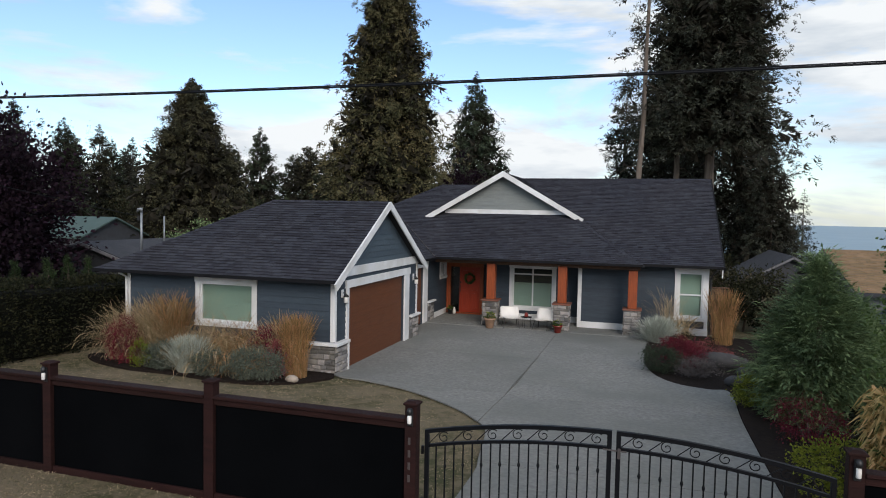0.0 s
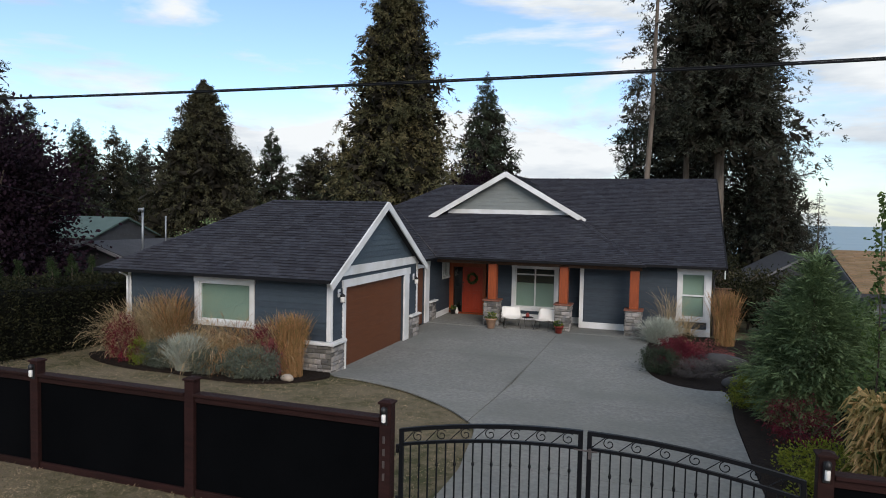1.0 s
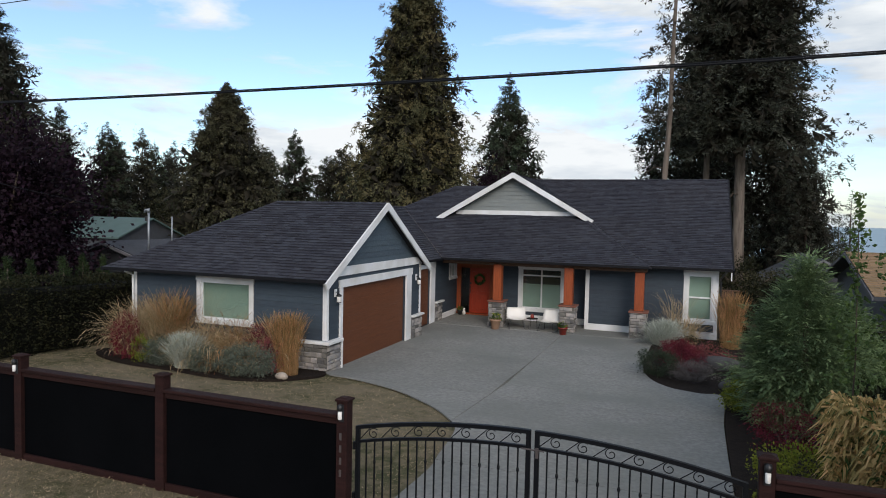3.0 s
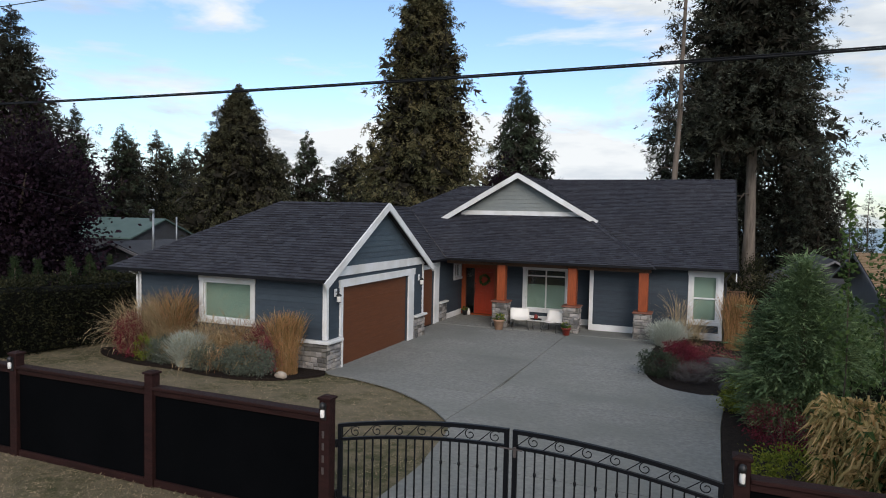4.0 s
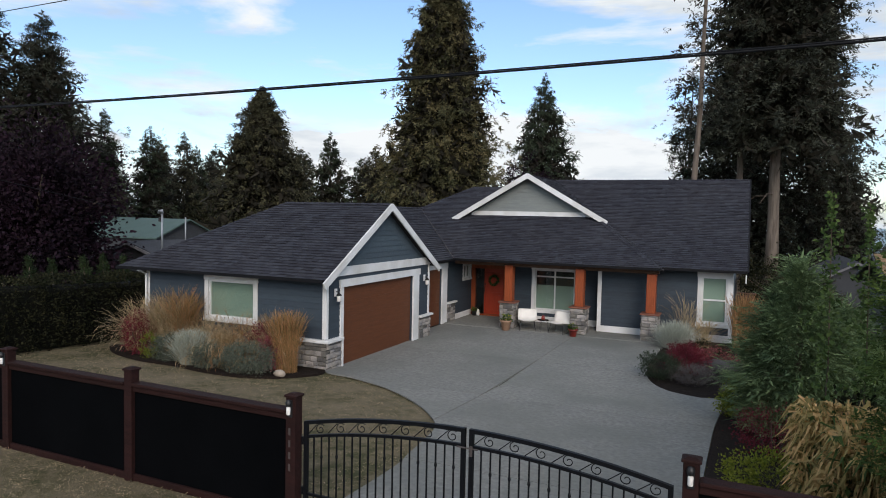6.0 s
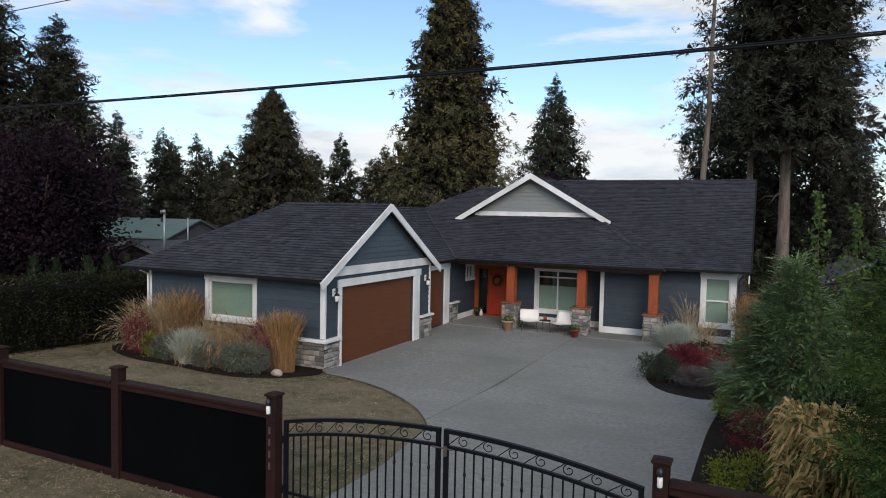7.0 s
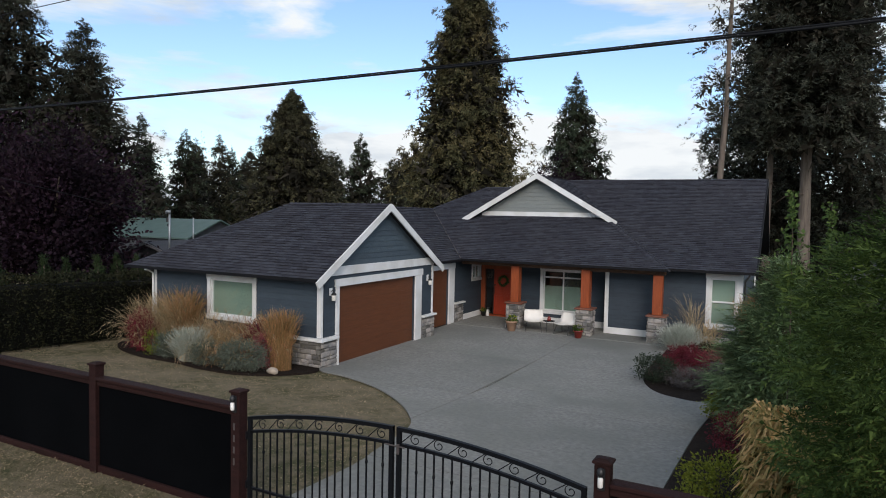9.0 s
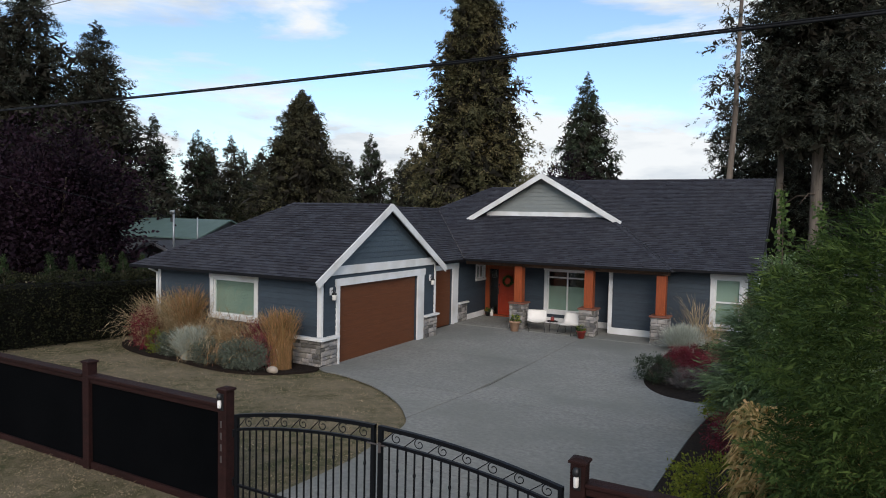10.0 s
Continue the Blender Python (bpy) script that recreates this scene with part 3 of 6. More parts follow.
for zz in ((0.28, 0.95), (1.08, 1.95)):
    for xx in ((-7.86, -7.56), (-7.46, -7.14)):
        part("raised_panel", box(xx[0], 28.222, zz[0], xx[1], 28.241, zz[1], 0.008), M_REDDOOR, fd)
part("mullion", box(-8.02, 28.2, 0.10, -7.98, 28.28, 2.12, 0.004), M_BLACK, fd)
part("sidelight_pane", box(-8.38, 28.25, 0.10, -8.02, 28.258, 2.12), M_GLASS, fd)
part("door_handle", Build().tube([(-7.93, 28.235, 1.0), (-7.93, 28.17, 1.02), (-7.93, 28.17, 1.28), (-7.93, 28.235, 1.3)], 0.013, 6), M_BLACK, fd, "black pull handle")
part("deadbolt", box(-7.955, 28.21, 1.38, -7.90, 28.24, 1.46, 0.006), M_BLACK, fd)

# porch floor, soffit and beam
tagged(part("porch_floor", box(-8.55, 25.17, -0.05, 0.3, 28.2, 0.05, 0.01), M_CONCRETE), "grey concrete porch slab", "porch", kind="structure")
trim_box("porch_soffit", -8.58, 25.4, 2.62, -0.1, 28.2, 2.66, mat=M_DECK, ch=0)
trim_box("porch_beam", -8.3, 25.62, 2.48, -0.25, 25.90, 2.62, mat=M_BOARD, ch=0.01)


# ---- roof ----
def roof_slope(poly, thick=0.06, course=0.14, seed=1, shingles=True):
    """One slope: a deck with the outline given (first two points are its eave or any level edge) and laid shingles on it."""
    P = [Vector(p) for p in poly]
    nrm = Vector((0, 0, 0))
    for i in range(len(P)):
        nrm += (P[i] - P[0]).cross(P[(i + 1) % len(P)] - P[0])
    nrm.normalize()
    if nrm.z < 0:
        nrm = -nrm
        P.reverse()
    n = len(P)
    down = Vector((0, 0, -thick))
    part("roof_deck", Build().loft([[p + down for p in P], P]), M_DECK, roof)
    if not shingles:
        return
    rng = random.Random(seed)
    u = Vector((0, 0, 1)).cross(nrm).normalized()
    w = nrm.cross(u)
    if w.z < 0:
        u, w = -u, -w
    o = P[0]
    flat = [((p - o).dot(u), (p - o).dot(w)) for p in P]
    lo, hi = min(q[1] for q in flat), max(q[1] for q in flat)
    b = Build()
    k, y = 0, lo
    while y < hi:
        row = clip_poly(clip_poly(flat, 1, y - 0.012, True), 1, min(y + course, hi), False)
        if len(row) >= 3:
            x0, x1 = min(q[0] for q in row), max(q[0] for q in row)
            x = x0 - rng.random() * 0.3
            while x < x1:
                x2 = x + rng.uniform(0.17, 0.36)
                cell = clip_poly(clip_poly(row, 0, x + 0.002, True), 0, x2 - 0.002, False)
                if len(cell) >= 3:
                    lift = rng.choice((0.020, 0.025, 0.034))
                    top = [o + u * q[0] + w * q[1] + nrm * (0.004 + lift * max(0.0, 1 - (q[1] - y) / course)) for q in cell]
                    bot = [o + u * q[0] + w * q[1] + nrm * 0.001 for q in cell]
                    m = len(cell)
                    side = [(i, (i + 1) % m, m + (i + 1) % m, m + i) for i in range(m) if cell[i][1] < y + 0.01 and cell[(i + 1) % m][1] < y + 0.01]
                    b.add(top + bot, [tuple(range(m))] + side)
                x = x2
        y += course
    tagged(part("shingles", b, M_SHINGLE, roof), kind="stuff")


roof = part("roof", box(-15.4, 25.0, 2.55, -15.3, 25.1, 2.6), M_DECK, house, "charcoal architectural shingle roof with hips and a gablet")
GE, GR = 2.62, 4.77                      # garage eave and ridge
ME, MR, LR = 2.70, 6.29, 5.88            # house eave, main ridge, lower ridge
roof_slope([(-15.6, 15.5, GE), (-7.72, 15.5, GE), (-7.72, 19.1, GR), (-11.8, 19.1, GR)], seed=2)
roof_slope([(-15.6, 30.0, GE), (-15.6, 15.5, GE), (-11.8, 19.1, GR), (-11.8, 30.0, GR)], seed=3, shingles=False)
roof_slope([(-7.72, 22.7, GE), (-8.2, 22.62, GE + 0.05), (-11.8, 19.1, GR), (-7.72, 19.1, GR)], seed=4, shingles=False)
roof_slope([(-8.2, 22.62, 2.68), (-8.2, 25.25, 2.68), (-11.8, 29.4, GR), (-11.8, 19.1, GR)], seed=5)
roof_slope([(-8.2, 25.25, ME), (-0.19, 25.25, ME), (-2.9, 28.5, 4.325), (-3.36, 29.0, 4.575), (-8.98, 29.0, 4.575), (-6.87, 31.6, LR), (-9.95, 31.6, LR), (-11.8, 29.4, GR)], seed=6)
roof_slope([(-0.19, 25.25, ME), (-0.19, 25.9, ME), (-6.17, 33.0, MR), (-6.17, 28.42, MR), (-2.9, 28.42, 4.33)], seed=7)
roof_slope([(-9.45, 28.42, 4.33), (-6.17, 28.42, MR), (-6.17, 33.0, MR), (-6.87, 31.6, LR)], seed=8)
roof_slope([(-0.19, 25.9, ME), (2.65, 25.9, ME), (2.65, 33.0, MR), (-6.17, 33.0, MR)], seed=9)
roof_slope([(-14.0, 35.5, 3.5), (-11.8, 29.4, GR), (-9.95, 31.6, LR), (-9.95, 35.0, LR)], shingles=False)
roof_slope([(2.65, 40.0, ME), (-6.17, 40.0, ME), (-6.17, 33.0, MR), (2.65, 33.0, MR)], shingles=False)
roof_slope([(-6.17, 40.0, ME), (-14.0, 40.0, ME), (-9.95, 31.6, LR), (-6.87, 31.6, LR), (-6.17, 33.0, MR)], shingles=False)


def ridge_caps(a, b_, seed):
    """Overlapping cap shingles along a ridge or hip."""
    rng = random.Random(seed)
    a, b_ = Vector(a), Vector(b_)
    d = b_ - a
    ln = d.length
    d.normalize()
    side = d.cross(Vector((0, 0, 1))).normalized()
    up = side.cross(d)
    b = Build()
    s = 0.0
    while s < ln:
        e = min(s + 0.2, ln)
        p, q = a + d * s, a + d * e
        li, dr = 0.035 + rng.random() * 0.006, 0.05
        ring = lambda c, h: [c - side * 0.12 + up * (h - dr), c + up * h, c + side * 0.12 + up * (h - dr)]
        v = ring(p, li) + ring(q, li - 0.018) + ring(p, 0.0)
        b.add(v, [(0, 1, 4, 3), (1, 2, 5, 4), (6, 7, 1, 0), (7, 8, 2, 1)])
        s = e
    tagged(part("ridge_capping", b, M_SHINGLE, roof), kind="stuff")


for i, (a, c) in enumerate((((-15.6, 15.5, GE), (-11.8, 19.1, GR)), ((-11.8, 19.1, GR), (-7.72, 19.1, GR)), ((-11.8, 19.1, GR), (-11.8, 29.4, GR)),
                            ((-11.8, 29.4, GR), (-9.95, 31.6, LR)), ((-9.95, 31.6, LR), (-6.9, 31.6, LR)), ((-6.17, 33.0, MR), (2.65, 33.0, MR)),
                            ((-6.17, 28.45, MR), (-6.17, 33, MR)), ((-0.19, 25.25, ME), (-2.9, 28.42, 4.33)))):
    ridge_caps(a, c, i)


def valley(a, c):
    b = Build()
    a, c = Vector(a), Vector(c)
    d = (c - a).normalized()
    s = d.cross(Vector((0, 0, 1))).normalized() * 0.02
    up = Vector((0, 0, 0.022))
    b.add([a - s + up * 1.6, a + up, a + s + up * 1.6, c - s + up * 1.6, c + up, c + s + up * 1.6], [(0, 1, 4, 3), (1, 2, 5, 4)])
    part("valley_flashing", b, M_NUMBER, roof)


valley((-8.2, 25.25, ME), (-11.8, 29.4, GR))

# rakes, fascias, gutters, gable fillings


def beam(name, p, q, width, depth, mat, parent=None, up=(0, 0, 1)):
    """A board from p to q: width along the board's own upright, depth along the level normal."""
    p, q = Vector(p), Vector(q)
    d = (q - p).normalized()
    s = d.cross(Vector(up)).normalized()
    h = s.cross(d)
    rings = [[c + s * (i * depth / 2) + h * (j * width / 2) for i, j in ((-1, -1), (1, -1), (1, 1), (-1, 1))] for c in (p, q)]
    return part(name, Build().loft(rings), mat, parent or house)


beam("rake_board", (-7.69, 15.42, 2.475), (-7.69, 19.115, 4.70), 0.21, 0.05, M_WHITE)
beam("rake_board", (-7.69, 22.78, 2.475), (-7.69, 19.085, 4.70), 0.21, 0.046, M_WHITE)
beam("rake_board", (-9.66, 28.40, 4.25), (-6.15, 28.40, 6.26), 0.21, 0.05, M_WHITE)
beam("rake_board", (-2.70, 28.40, 4.25), (-6.19, 28.40, 6.26), 0.21, 0.046, M_WHITE)
beam("rake_board", (2.68, 25.85, 2.60), (2.68, 33.02, 6.22), 0.2, 0.05, M_GUTTER)
beam("rake_board", (2.68, 40.05, 2.60), (2.68, 32.98, 6.22), 0.2, 0.046, M_GUTTER)
beam("gutter", (-15.6, 15.46, 2.61), (-7.75, 15.46, 2.61), 0.09, 0.10, M_GUTTER)
beam("gutter", (-8.16, 22.85, 2.66), (-8.16, 25.2, 2.66), 0.09, 0.11, M_GUTTER)
beam("gutter", (-8.2, 25.2, 2.69), (-0.15, 25.2, 2.69), 0.09, 0.11, M_GUTTER)
beam("gutter", (-0.12, 25.85, 2.68), (2.64, 25.85, 2.68), 0.09, 0.11, M_GUTTER)
beam("gutter", (-15.66, 15.5, 2.585), (-15.66, 30.0, 2.585), 0.12, 0.11, M_GUTTER)
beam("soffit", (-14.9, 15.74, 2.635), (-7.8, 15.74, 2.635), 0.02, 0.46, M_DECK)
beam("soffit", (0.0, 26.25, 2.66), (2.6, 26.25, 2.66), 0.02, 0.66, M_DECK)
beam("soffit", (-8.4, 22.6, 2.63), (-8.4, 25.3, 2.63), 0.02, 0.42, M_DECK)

gable = part("gable_wall", Build().loft([[(-8.15, 15.76, 2.7), (-8.15, 22.44, 2.7), (-8.15, 19.1, 4.71)], [(-8.0, 15.76, 2.7), (-8.0, 22.44, 2.7), (-8.0, 19.1, 4.71)]]), M_SIDING_GABLE, house)
siding(gable, "y", -8.0, 1, 0, 0, 2.92, 4.6, mat=M_SIDING_GABLE, slope=lambda z: (15.72 + (z - 2.55) / 0.597, 22.48 - (z - 2.55) / 0.597))
gablet = part("gablet_wall", Build().loft([[(-9.25, 29.0, 4.42), (-3.09, 29.0, 4.42), (-6.17, 29.0, 6.26)], [(-9.25, 28.88, 4.42), (-3.09, 28.88, 4.42), (-6.17, 28.88, 6.26)]]), M_SIDING_LIGHT, house, "light grey lap siding in the gablet")
siding(gablet, "x", 28.88, -1, 0, 0, 4.70, 6.12, mat=M_SIDING_LIGHT, slope=lambda z: (-9.42 + (z - 4.33) / 0.6, -2.92 - (z - 4.33) / 0.6))
trim_box("gablet_band", -8.9, 28.80, 4.45, -3.45, 28.878, 4.69)
east_gable = part("east_gable", Build().loft([[(2.02, 26.1, 2.72), (2.02, 39.9, 2.72), (2.02, 33.0, 6.2)], [(2.2, 26.1, 2.72), (2.2, 39.9, 2.72), (2.2, 33.0, 6.2)]]), M_SIDING_LIGHT, house)
siding(east_gable, "y", 2.2, 1, 0, 0, 3.6, 6.0, mat=M_SIDING_LIGHT, slope=lambda z: (25.9 + (z - 2.6) / 0.503, 40.1 - (z - 2.6) / 0.503))
siding(east_gable, "y", 2.2, 1, 0, 0, 2.7, 3.45, mat=M_SIDING, slope=lambda z: (25.9 + (z - 2.6) / 0.503, 40.1 - (z - 2.6) / 0.503))
trim_box("gable_band", 2.202, 27.9, 3.45, 2.25, 38.1, 3.6)
trim_box("bargeboard_return", 2.60, 25.84, 2.30, 2.64, 25.90, 2.60)


# ---- stonework ----
def stone_mesh(seed):
    """A unit split-faced stone, 1 x 1 x 1, with uneven rounded edges, facing -y."""
    r = random.Random(seed)
    j = lambda s: r.uniform(-s, s)
    back = [(-0.5, 0.5, -0.5), (0.5, 0.5, -0.5), (0.5, 0.5, 0.5), (-0.5, 0.5, 0.5)]
    mid = [(-0.48 + j(0.02), -0.1 + j(0.1), -0.46 + j(0.04)), (0.48 + j(0.02), -0.1 + j(0.1), -0.46 + j(0.04)), (0.48 + j(0.02), -0.1 + j(0.1), 0.46 + j(0.04)), (-0.48 + j(0.02), -0.1 + j(0.1), 0.46 + j(0.04))]
    front = [(-0.40 + j(0.06), -0.45 + j(0.15), -0.30 + j(0.1)), (0.40 + j(0.06), -0.45 + j(0.15), -0.30 + j(0.1)), (0.40 + j(0.06), -0.45 + j(0.15), 0.30 + j(0.1)), (-0.40 + j(0.06), -0.45 + j(0.15), 0.30 + j(0.1))]
    me = Build().loft([back, mid, front]).mesh("stone")
    me.materials.append(M_STONE)
    return me


STONES = [stone_mesh(s) for s in range(8)]


def stone_face(parent, corner, along, width, z0, z1, seed):
    """Ledge stones on one upright face. corner: plan point of its start; along: unit plan direction, the face looks to the right of it."""
    r = random.Random(seed)
    turn = math.atan2(along[1], along[0])
    z = z0
    while z < z1 - 0.02:
        h = min(r.uniform(0.06, 0.19), z1 - z)
        if z1 - z - h < 0.04:
            h = z1 - z
        s = 0.0
        while s < width - 0.01:
            ln = min(r.uniform(0.12, 0.42), width - s)
            if width - s - ln < 0.06:
                ln = width - s
            d = r.uniform(0.035, 0.07)
            c = (corner[0] + along[0] * (s + ln / 2), corner[1] + along[1] * (s + ln / 2))
            ob = new("stone", r.choice(STONES))
            ob.parent = parent
            out = (along[1], -along[0])
            ob.matrix_basis = Matrix.Translation((c[0] + out[0] * 0.01, c[1] + out[1] * 0.01, z + h / 2 + r.uniform(-0.008, 0.008))) @ Matrix.Rotation(turn + r.uniform(-0.05, 0.05), 4, "Z") @ Matrix.Rotation(r.uniform(-0.06, 0.06), 4, "Y") @ Matrix.Diagonal((ln * 0.97, d, h * 0.93, 1))
            s += ln
        z += h


def pier(x, y, w, h, seed, base=0.0):
    p = thing("porch_pier", "grey ledge-stone porch pier with an orange cedar post on it", "pier", (x, y, base), "porch piers")
    core = part("stone_core", box(-w / 2 + 0.03, -w / 2 + 0.03, 0, w / 2 - 0.03, w / 2 - 0.03, h), M_MORTAR, p)
    k = w / 2 - 0.03
    for c, a in (((-k, -k), (1, 0)), ((k, -k), (0, 1)), ((k, k), (-1, 0)), ((-k, k), (0, -1))):
        stone_face(core, c, a, w - 0.06, 0.0, h, seed)
        seed += 1
    part("cap", box(-w / 2 - 0.04, -w / 2 - 0.04, h, w / 2 + 0.04, w / 2 + 0.04, h + 0.06, 0.012), M_CAPSTONE, p, "red-brown cap slab")
    part("post", box(-0.165, -0.165, h + 0.06, 0.165, 0.165, 2.47, 0.012), M_CEDAR, p, "orange-stained cedar post")
    return p


for i, x in enumerate((-5.95, -3.12, -0.50)):
    pier(x, 25.72, 0.62, 0.98, 20 + 5 * i, 0.05 if i < 2 else 0.0)

veneer = part("stone_veneer", box(-8.93, 15.90, -0.1, -7.93, 15.965, 0.82), M_MORTAR, house, "grey ledge-stone veneer base")
stone_face(veneer, (-8.95, 15.90), (1, 0), 1.02, 0.0, 0.82, 60)
veneer2 = part("stone_veneer", box(-7.995, 15.90, -0.1, -7.93, 16.62, 0.82), M_MORTAR, house)
stone_face(veneer2, (-7.93, 15.90), (0, 1), 0.72, 0.0, 0.82, 61)
veneer3 = part("stone_veneer", box(-7.995, 21.64, -0.1, -7.93, 22.55, 0.78), M_MORTAR, house)
stone_face(veneer3, (-7.93, 21.66), (0, 1), 0.88, 0.0, 0.78, 62)
stone_face(veneer3, (-7.93, 22.55), (-1, 0), 0.5, 0.0, 0.78, 63)
veneer4 = part("stone_veneer", box(-8.595, 25.45, -0.1, -8.53, 26.24, 0.78), M_MORTAR, house)
stone_face(veneer4, (-8.53, 25.46), (0, 1), 0.76, 0.05, 0.78, 64)
trim_box("stone_cap", -9.0, 15.80, 0.83, -7.82, 15.968, 0.92, ch=0.012)
trim_box("stone_cap", -7.994, 15.968, 0.83, -7.82, 16.64, 0.92, ch=0.012)
trim_box("stone_cap", -7.994, 21.65, 0.79, -7.82, 22.6, 0.86, ch=0.012)
trim_box("stone_cap", -8.594, 25.45, 0.79, -8.44, 26.32, 0.86, ch=0.012)
trim_box("casing_foot", -7.93, 16.62, 0.03, -7.88, 16.70, 0.83)

# downpipes
part("downpipe", Build().tube([(2.45, 25.86, 2.6), (2.3, 26.3, 2.35), (2.3, 26.5, 2.2), (2.3, 26.52, 0.1)], 0.035, 8), M_BLACK, house)
part("downpipe", Build().tube([(-14.72, 15.5, 2.55), (-14.78, 15.85, 2.4), (-14.78, 15.88, 0.1)], 0.035, 8), M_WHITE, house)

# ---- fence and gate ----
FY = 7.55


def post_light(x, y, z):
    """A little downlight box on a post."""
    p = thing("post_light", "small black wall light with a white lens on a fence post", "outdoor light", (x, y, z), "post lights")
    part("hood", Build().lathe([(0.030, -0.03), (0.038, -0.01), (0.038, 0.02), (0.026, 0.045), (0.008, 0.055)], 12, (0, -0.04, 0.05)), M_BLACK, p, smooth=True)
    part("back_plate", box(-0.035, -0.012, -0.13, 0.035, 0.0, 0.09, 0.004), M_BLACK, p)
    part("lens", Build().lathe([(0.022, -0.11), (0.027, -0.10), (0.027, -0.02), (0.022, -0.01)], 12, (0, -0.042, 0.02)), M_GLOBE, p, "white frosted lens", smooth=True)


def fence_post(x, fence, light=False):
    g = ground_z(x, FY)
    shaft = part("post", box(x - 0.075, -0.075, g - 0.05, x + 0.075, 0.075, 2.10, 0.006), M_FENCE, fence)
    part("cap_board", box(x - 0.095, -0.095, 2.10, x + 0.095, 0.095, 2.13, 0.006), M_FENCE, shaft)
    b = Build()
    b.loft([[(x - k, -k, z), (x + k, -k, z), (x + k, k, z), (x - k, k, z)] for k, z in ((0.085, 2.13), (0.04, 2.15))])
    part("cap_top", b, M_FENCE, shaft)
    if light:
        post_light(x, FY - 0.077, 1.98)


def fence_panel(xa, xb, fence):
    gz = ground_z(0, FY)
    a, c = xa + 0.077, xb - 0.077
    p = part("infill", box(a, -0.012, gz + 0.075, c, 0.012, 1.80), M_FENCE_BLACK, fence, "black infill sheet")
    part("top_rail", box(a, -0.09, 1.885, c, 0.09, 1.93, 0.008), M_FENCE, p)
    part("face_rail", box(a, -0.05, 1.80, c, 0.03, 1.883, 0.005), M_FENCE, p)
    part("kick_board", box(a, -0.05, gz - 0.03, c, 0.02, gz + 0.075, 0.006), M_FENCE, p)
    for k in range(1, 3):
        x = a + (c - a) * k / 3
        part("batten", box(x - 0.03, 0.013, gz + 0.08, x + 0.03, 0.05, 1.80, 0.004), M_FENCE, p)


def fence(xs_, lit):
    f = thing("fence", "black-panelled fence framed in dark brown timber posts and rails", "fence", (0, FY, 0), "road fences")
    for x in xs_:
        fence_post(x, f, x in lit)
    for a, c in zip(xs_[:-1], xs_[1:]):
        fence_panel(a, c, f)


fence([-16.9, -14.1, -11.25, -8.45, -5.62, -2.70], (-8.45, -2.70, -14.1))
fence([2.09, 5.0, 7.9], (2.09,))

# numerals on the gate post, as plain strokes
numerals = thing("house_number_plaque", "column of faded metal numerals on the gate post", "house number", (-2.71, FY - 0.077, 0))
for k in range(4):
    z = 1.66 - 0.155 * k
    part("stroke", box(-0.016, -0.008, z - 0.045, 0.016, -0.001, z + 0.045, 0.003), M_NUMBER, numerals)


def arch(x):
    """Height of the gate's top over the drive."""
    return 2.055 - 0.26 * ((x + 0.28) / 2.3) ** 2


def gate_leaf(x0, x1, seed):
    g = thing("gate_leaf", "black iron driveway gate leaf with scrolls under an arched rail, closed", "gate", (0, FY, 0), "gate leaves")
    z0 = ground_z(0, FY) + 0.09
    s = np.linspace(x0, x1, 14)

    def rail(name, drop, h, d):
        rings = [[(x, -d, arch(x) - drop - h), (x, d, arch(x) - drop - h), (x, d, arch(x) - drop), (x, -d, arch(x) - drop)] for x in s]
        part(name, Build().loft(rings), M_IRON, g)

    rail("top_rail", 0.0, 0.045, 0.025)
    rail("middle_rail", 0.185, 0.035, 0.02)
    part("bottom_rail", box(x0, -0.022, z0, x1, 0.022, z0 + 0.045, 0.004), M_IRON, g)
    part("lower_rail", box(x0, -0.018, z0 + 0.26, x1, 0.018, z0 + 0.295, 0.004), M_IRON, g)
    for x in (x0, x1):
        sgn = 1 if x == x0 else -1
        part("stile", box(min(x, x + sgn * 0.05), -0.027, z0, max(x, x + sgn * 0.05), 0.027, arch(x) - 0.0, 0.004), M_IRON, g)
    n = 19
    for k in range(1, n):
        x = x0 + 0.03 + (x1 - x0 - 0.06) * k / n
        b = Build().box(x - 0.008, -0.008, z0 + 0.045, x + 0.008, 0.008, arch(x) - 0.22)
        if k % 2 == 0:
            b.lathe([(0.008, -0.035), (0.016, -0.015), (0.019, 0.0), (0.016, 0.015), (0.008, 0.035)], 8, (x, 0, arch(x) - 0.48))
        part("bar", b, M_IRON, g)
    m = 7
    w = (x1 - x0 - 0.1) / m
    for k in range(m):
        xc = x0 + 0.05 + w * (k + 0.5)
        zc = arch(xc) - 0.115
        pts = []
        for i in range(26):
            a = math.pi * 2.6 * i / 25
            r = 0.018 + 0.058 * (i / 25)
            pts.append((xc + 0.04 - r * math.cos(a + 0.4), 0, zc + r * math.sin(a + 0.4) * 0.95))
        part("scroll", Build().tube(pts, 0.006, 5), M_IRON, g)
        part("brace", Build().tube([(xc - w * 0.5, 0, arch(xc - w * 0.5) - 0.18), (xc - w * 0.02, 0, arch(xc) - 0.05)], 0.006, 5), M_IRON, g)
    for z in (0.9, 1.55):
        xx = x0 if seed == 0 else x1
        part("hinge", Build().tube([(xx + (-0.03 if seed == 0 else 0.03), 0, z - 0.05), (xx + (-0.03 if seed == 0 else 0.03), 0, z + 0.05)], 0.02, 8), M_IRON, g)
    return g


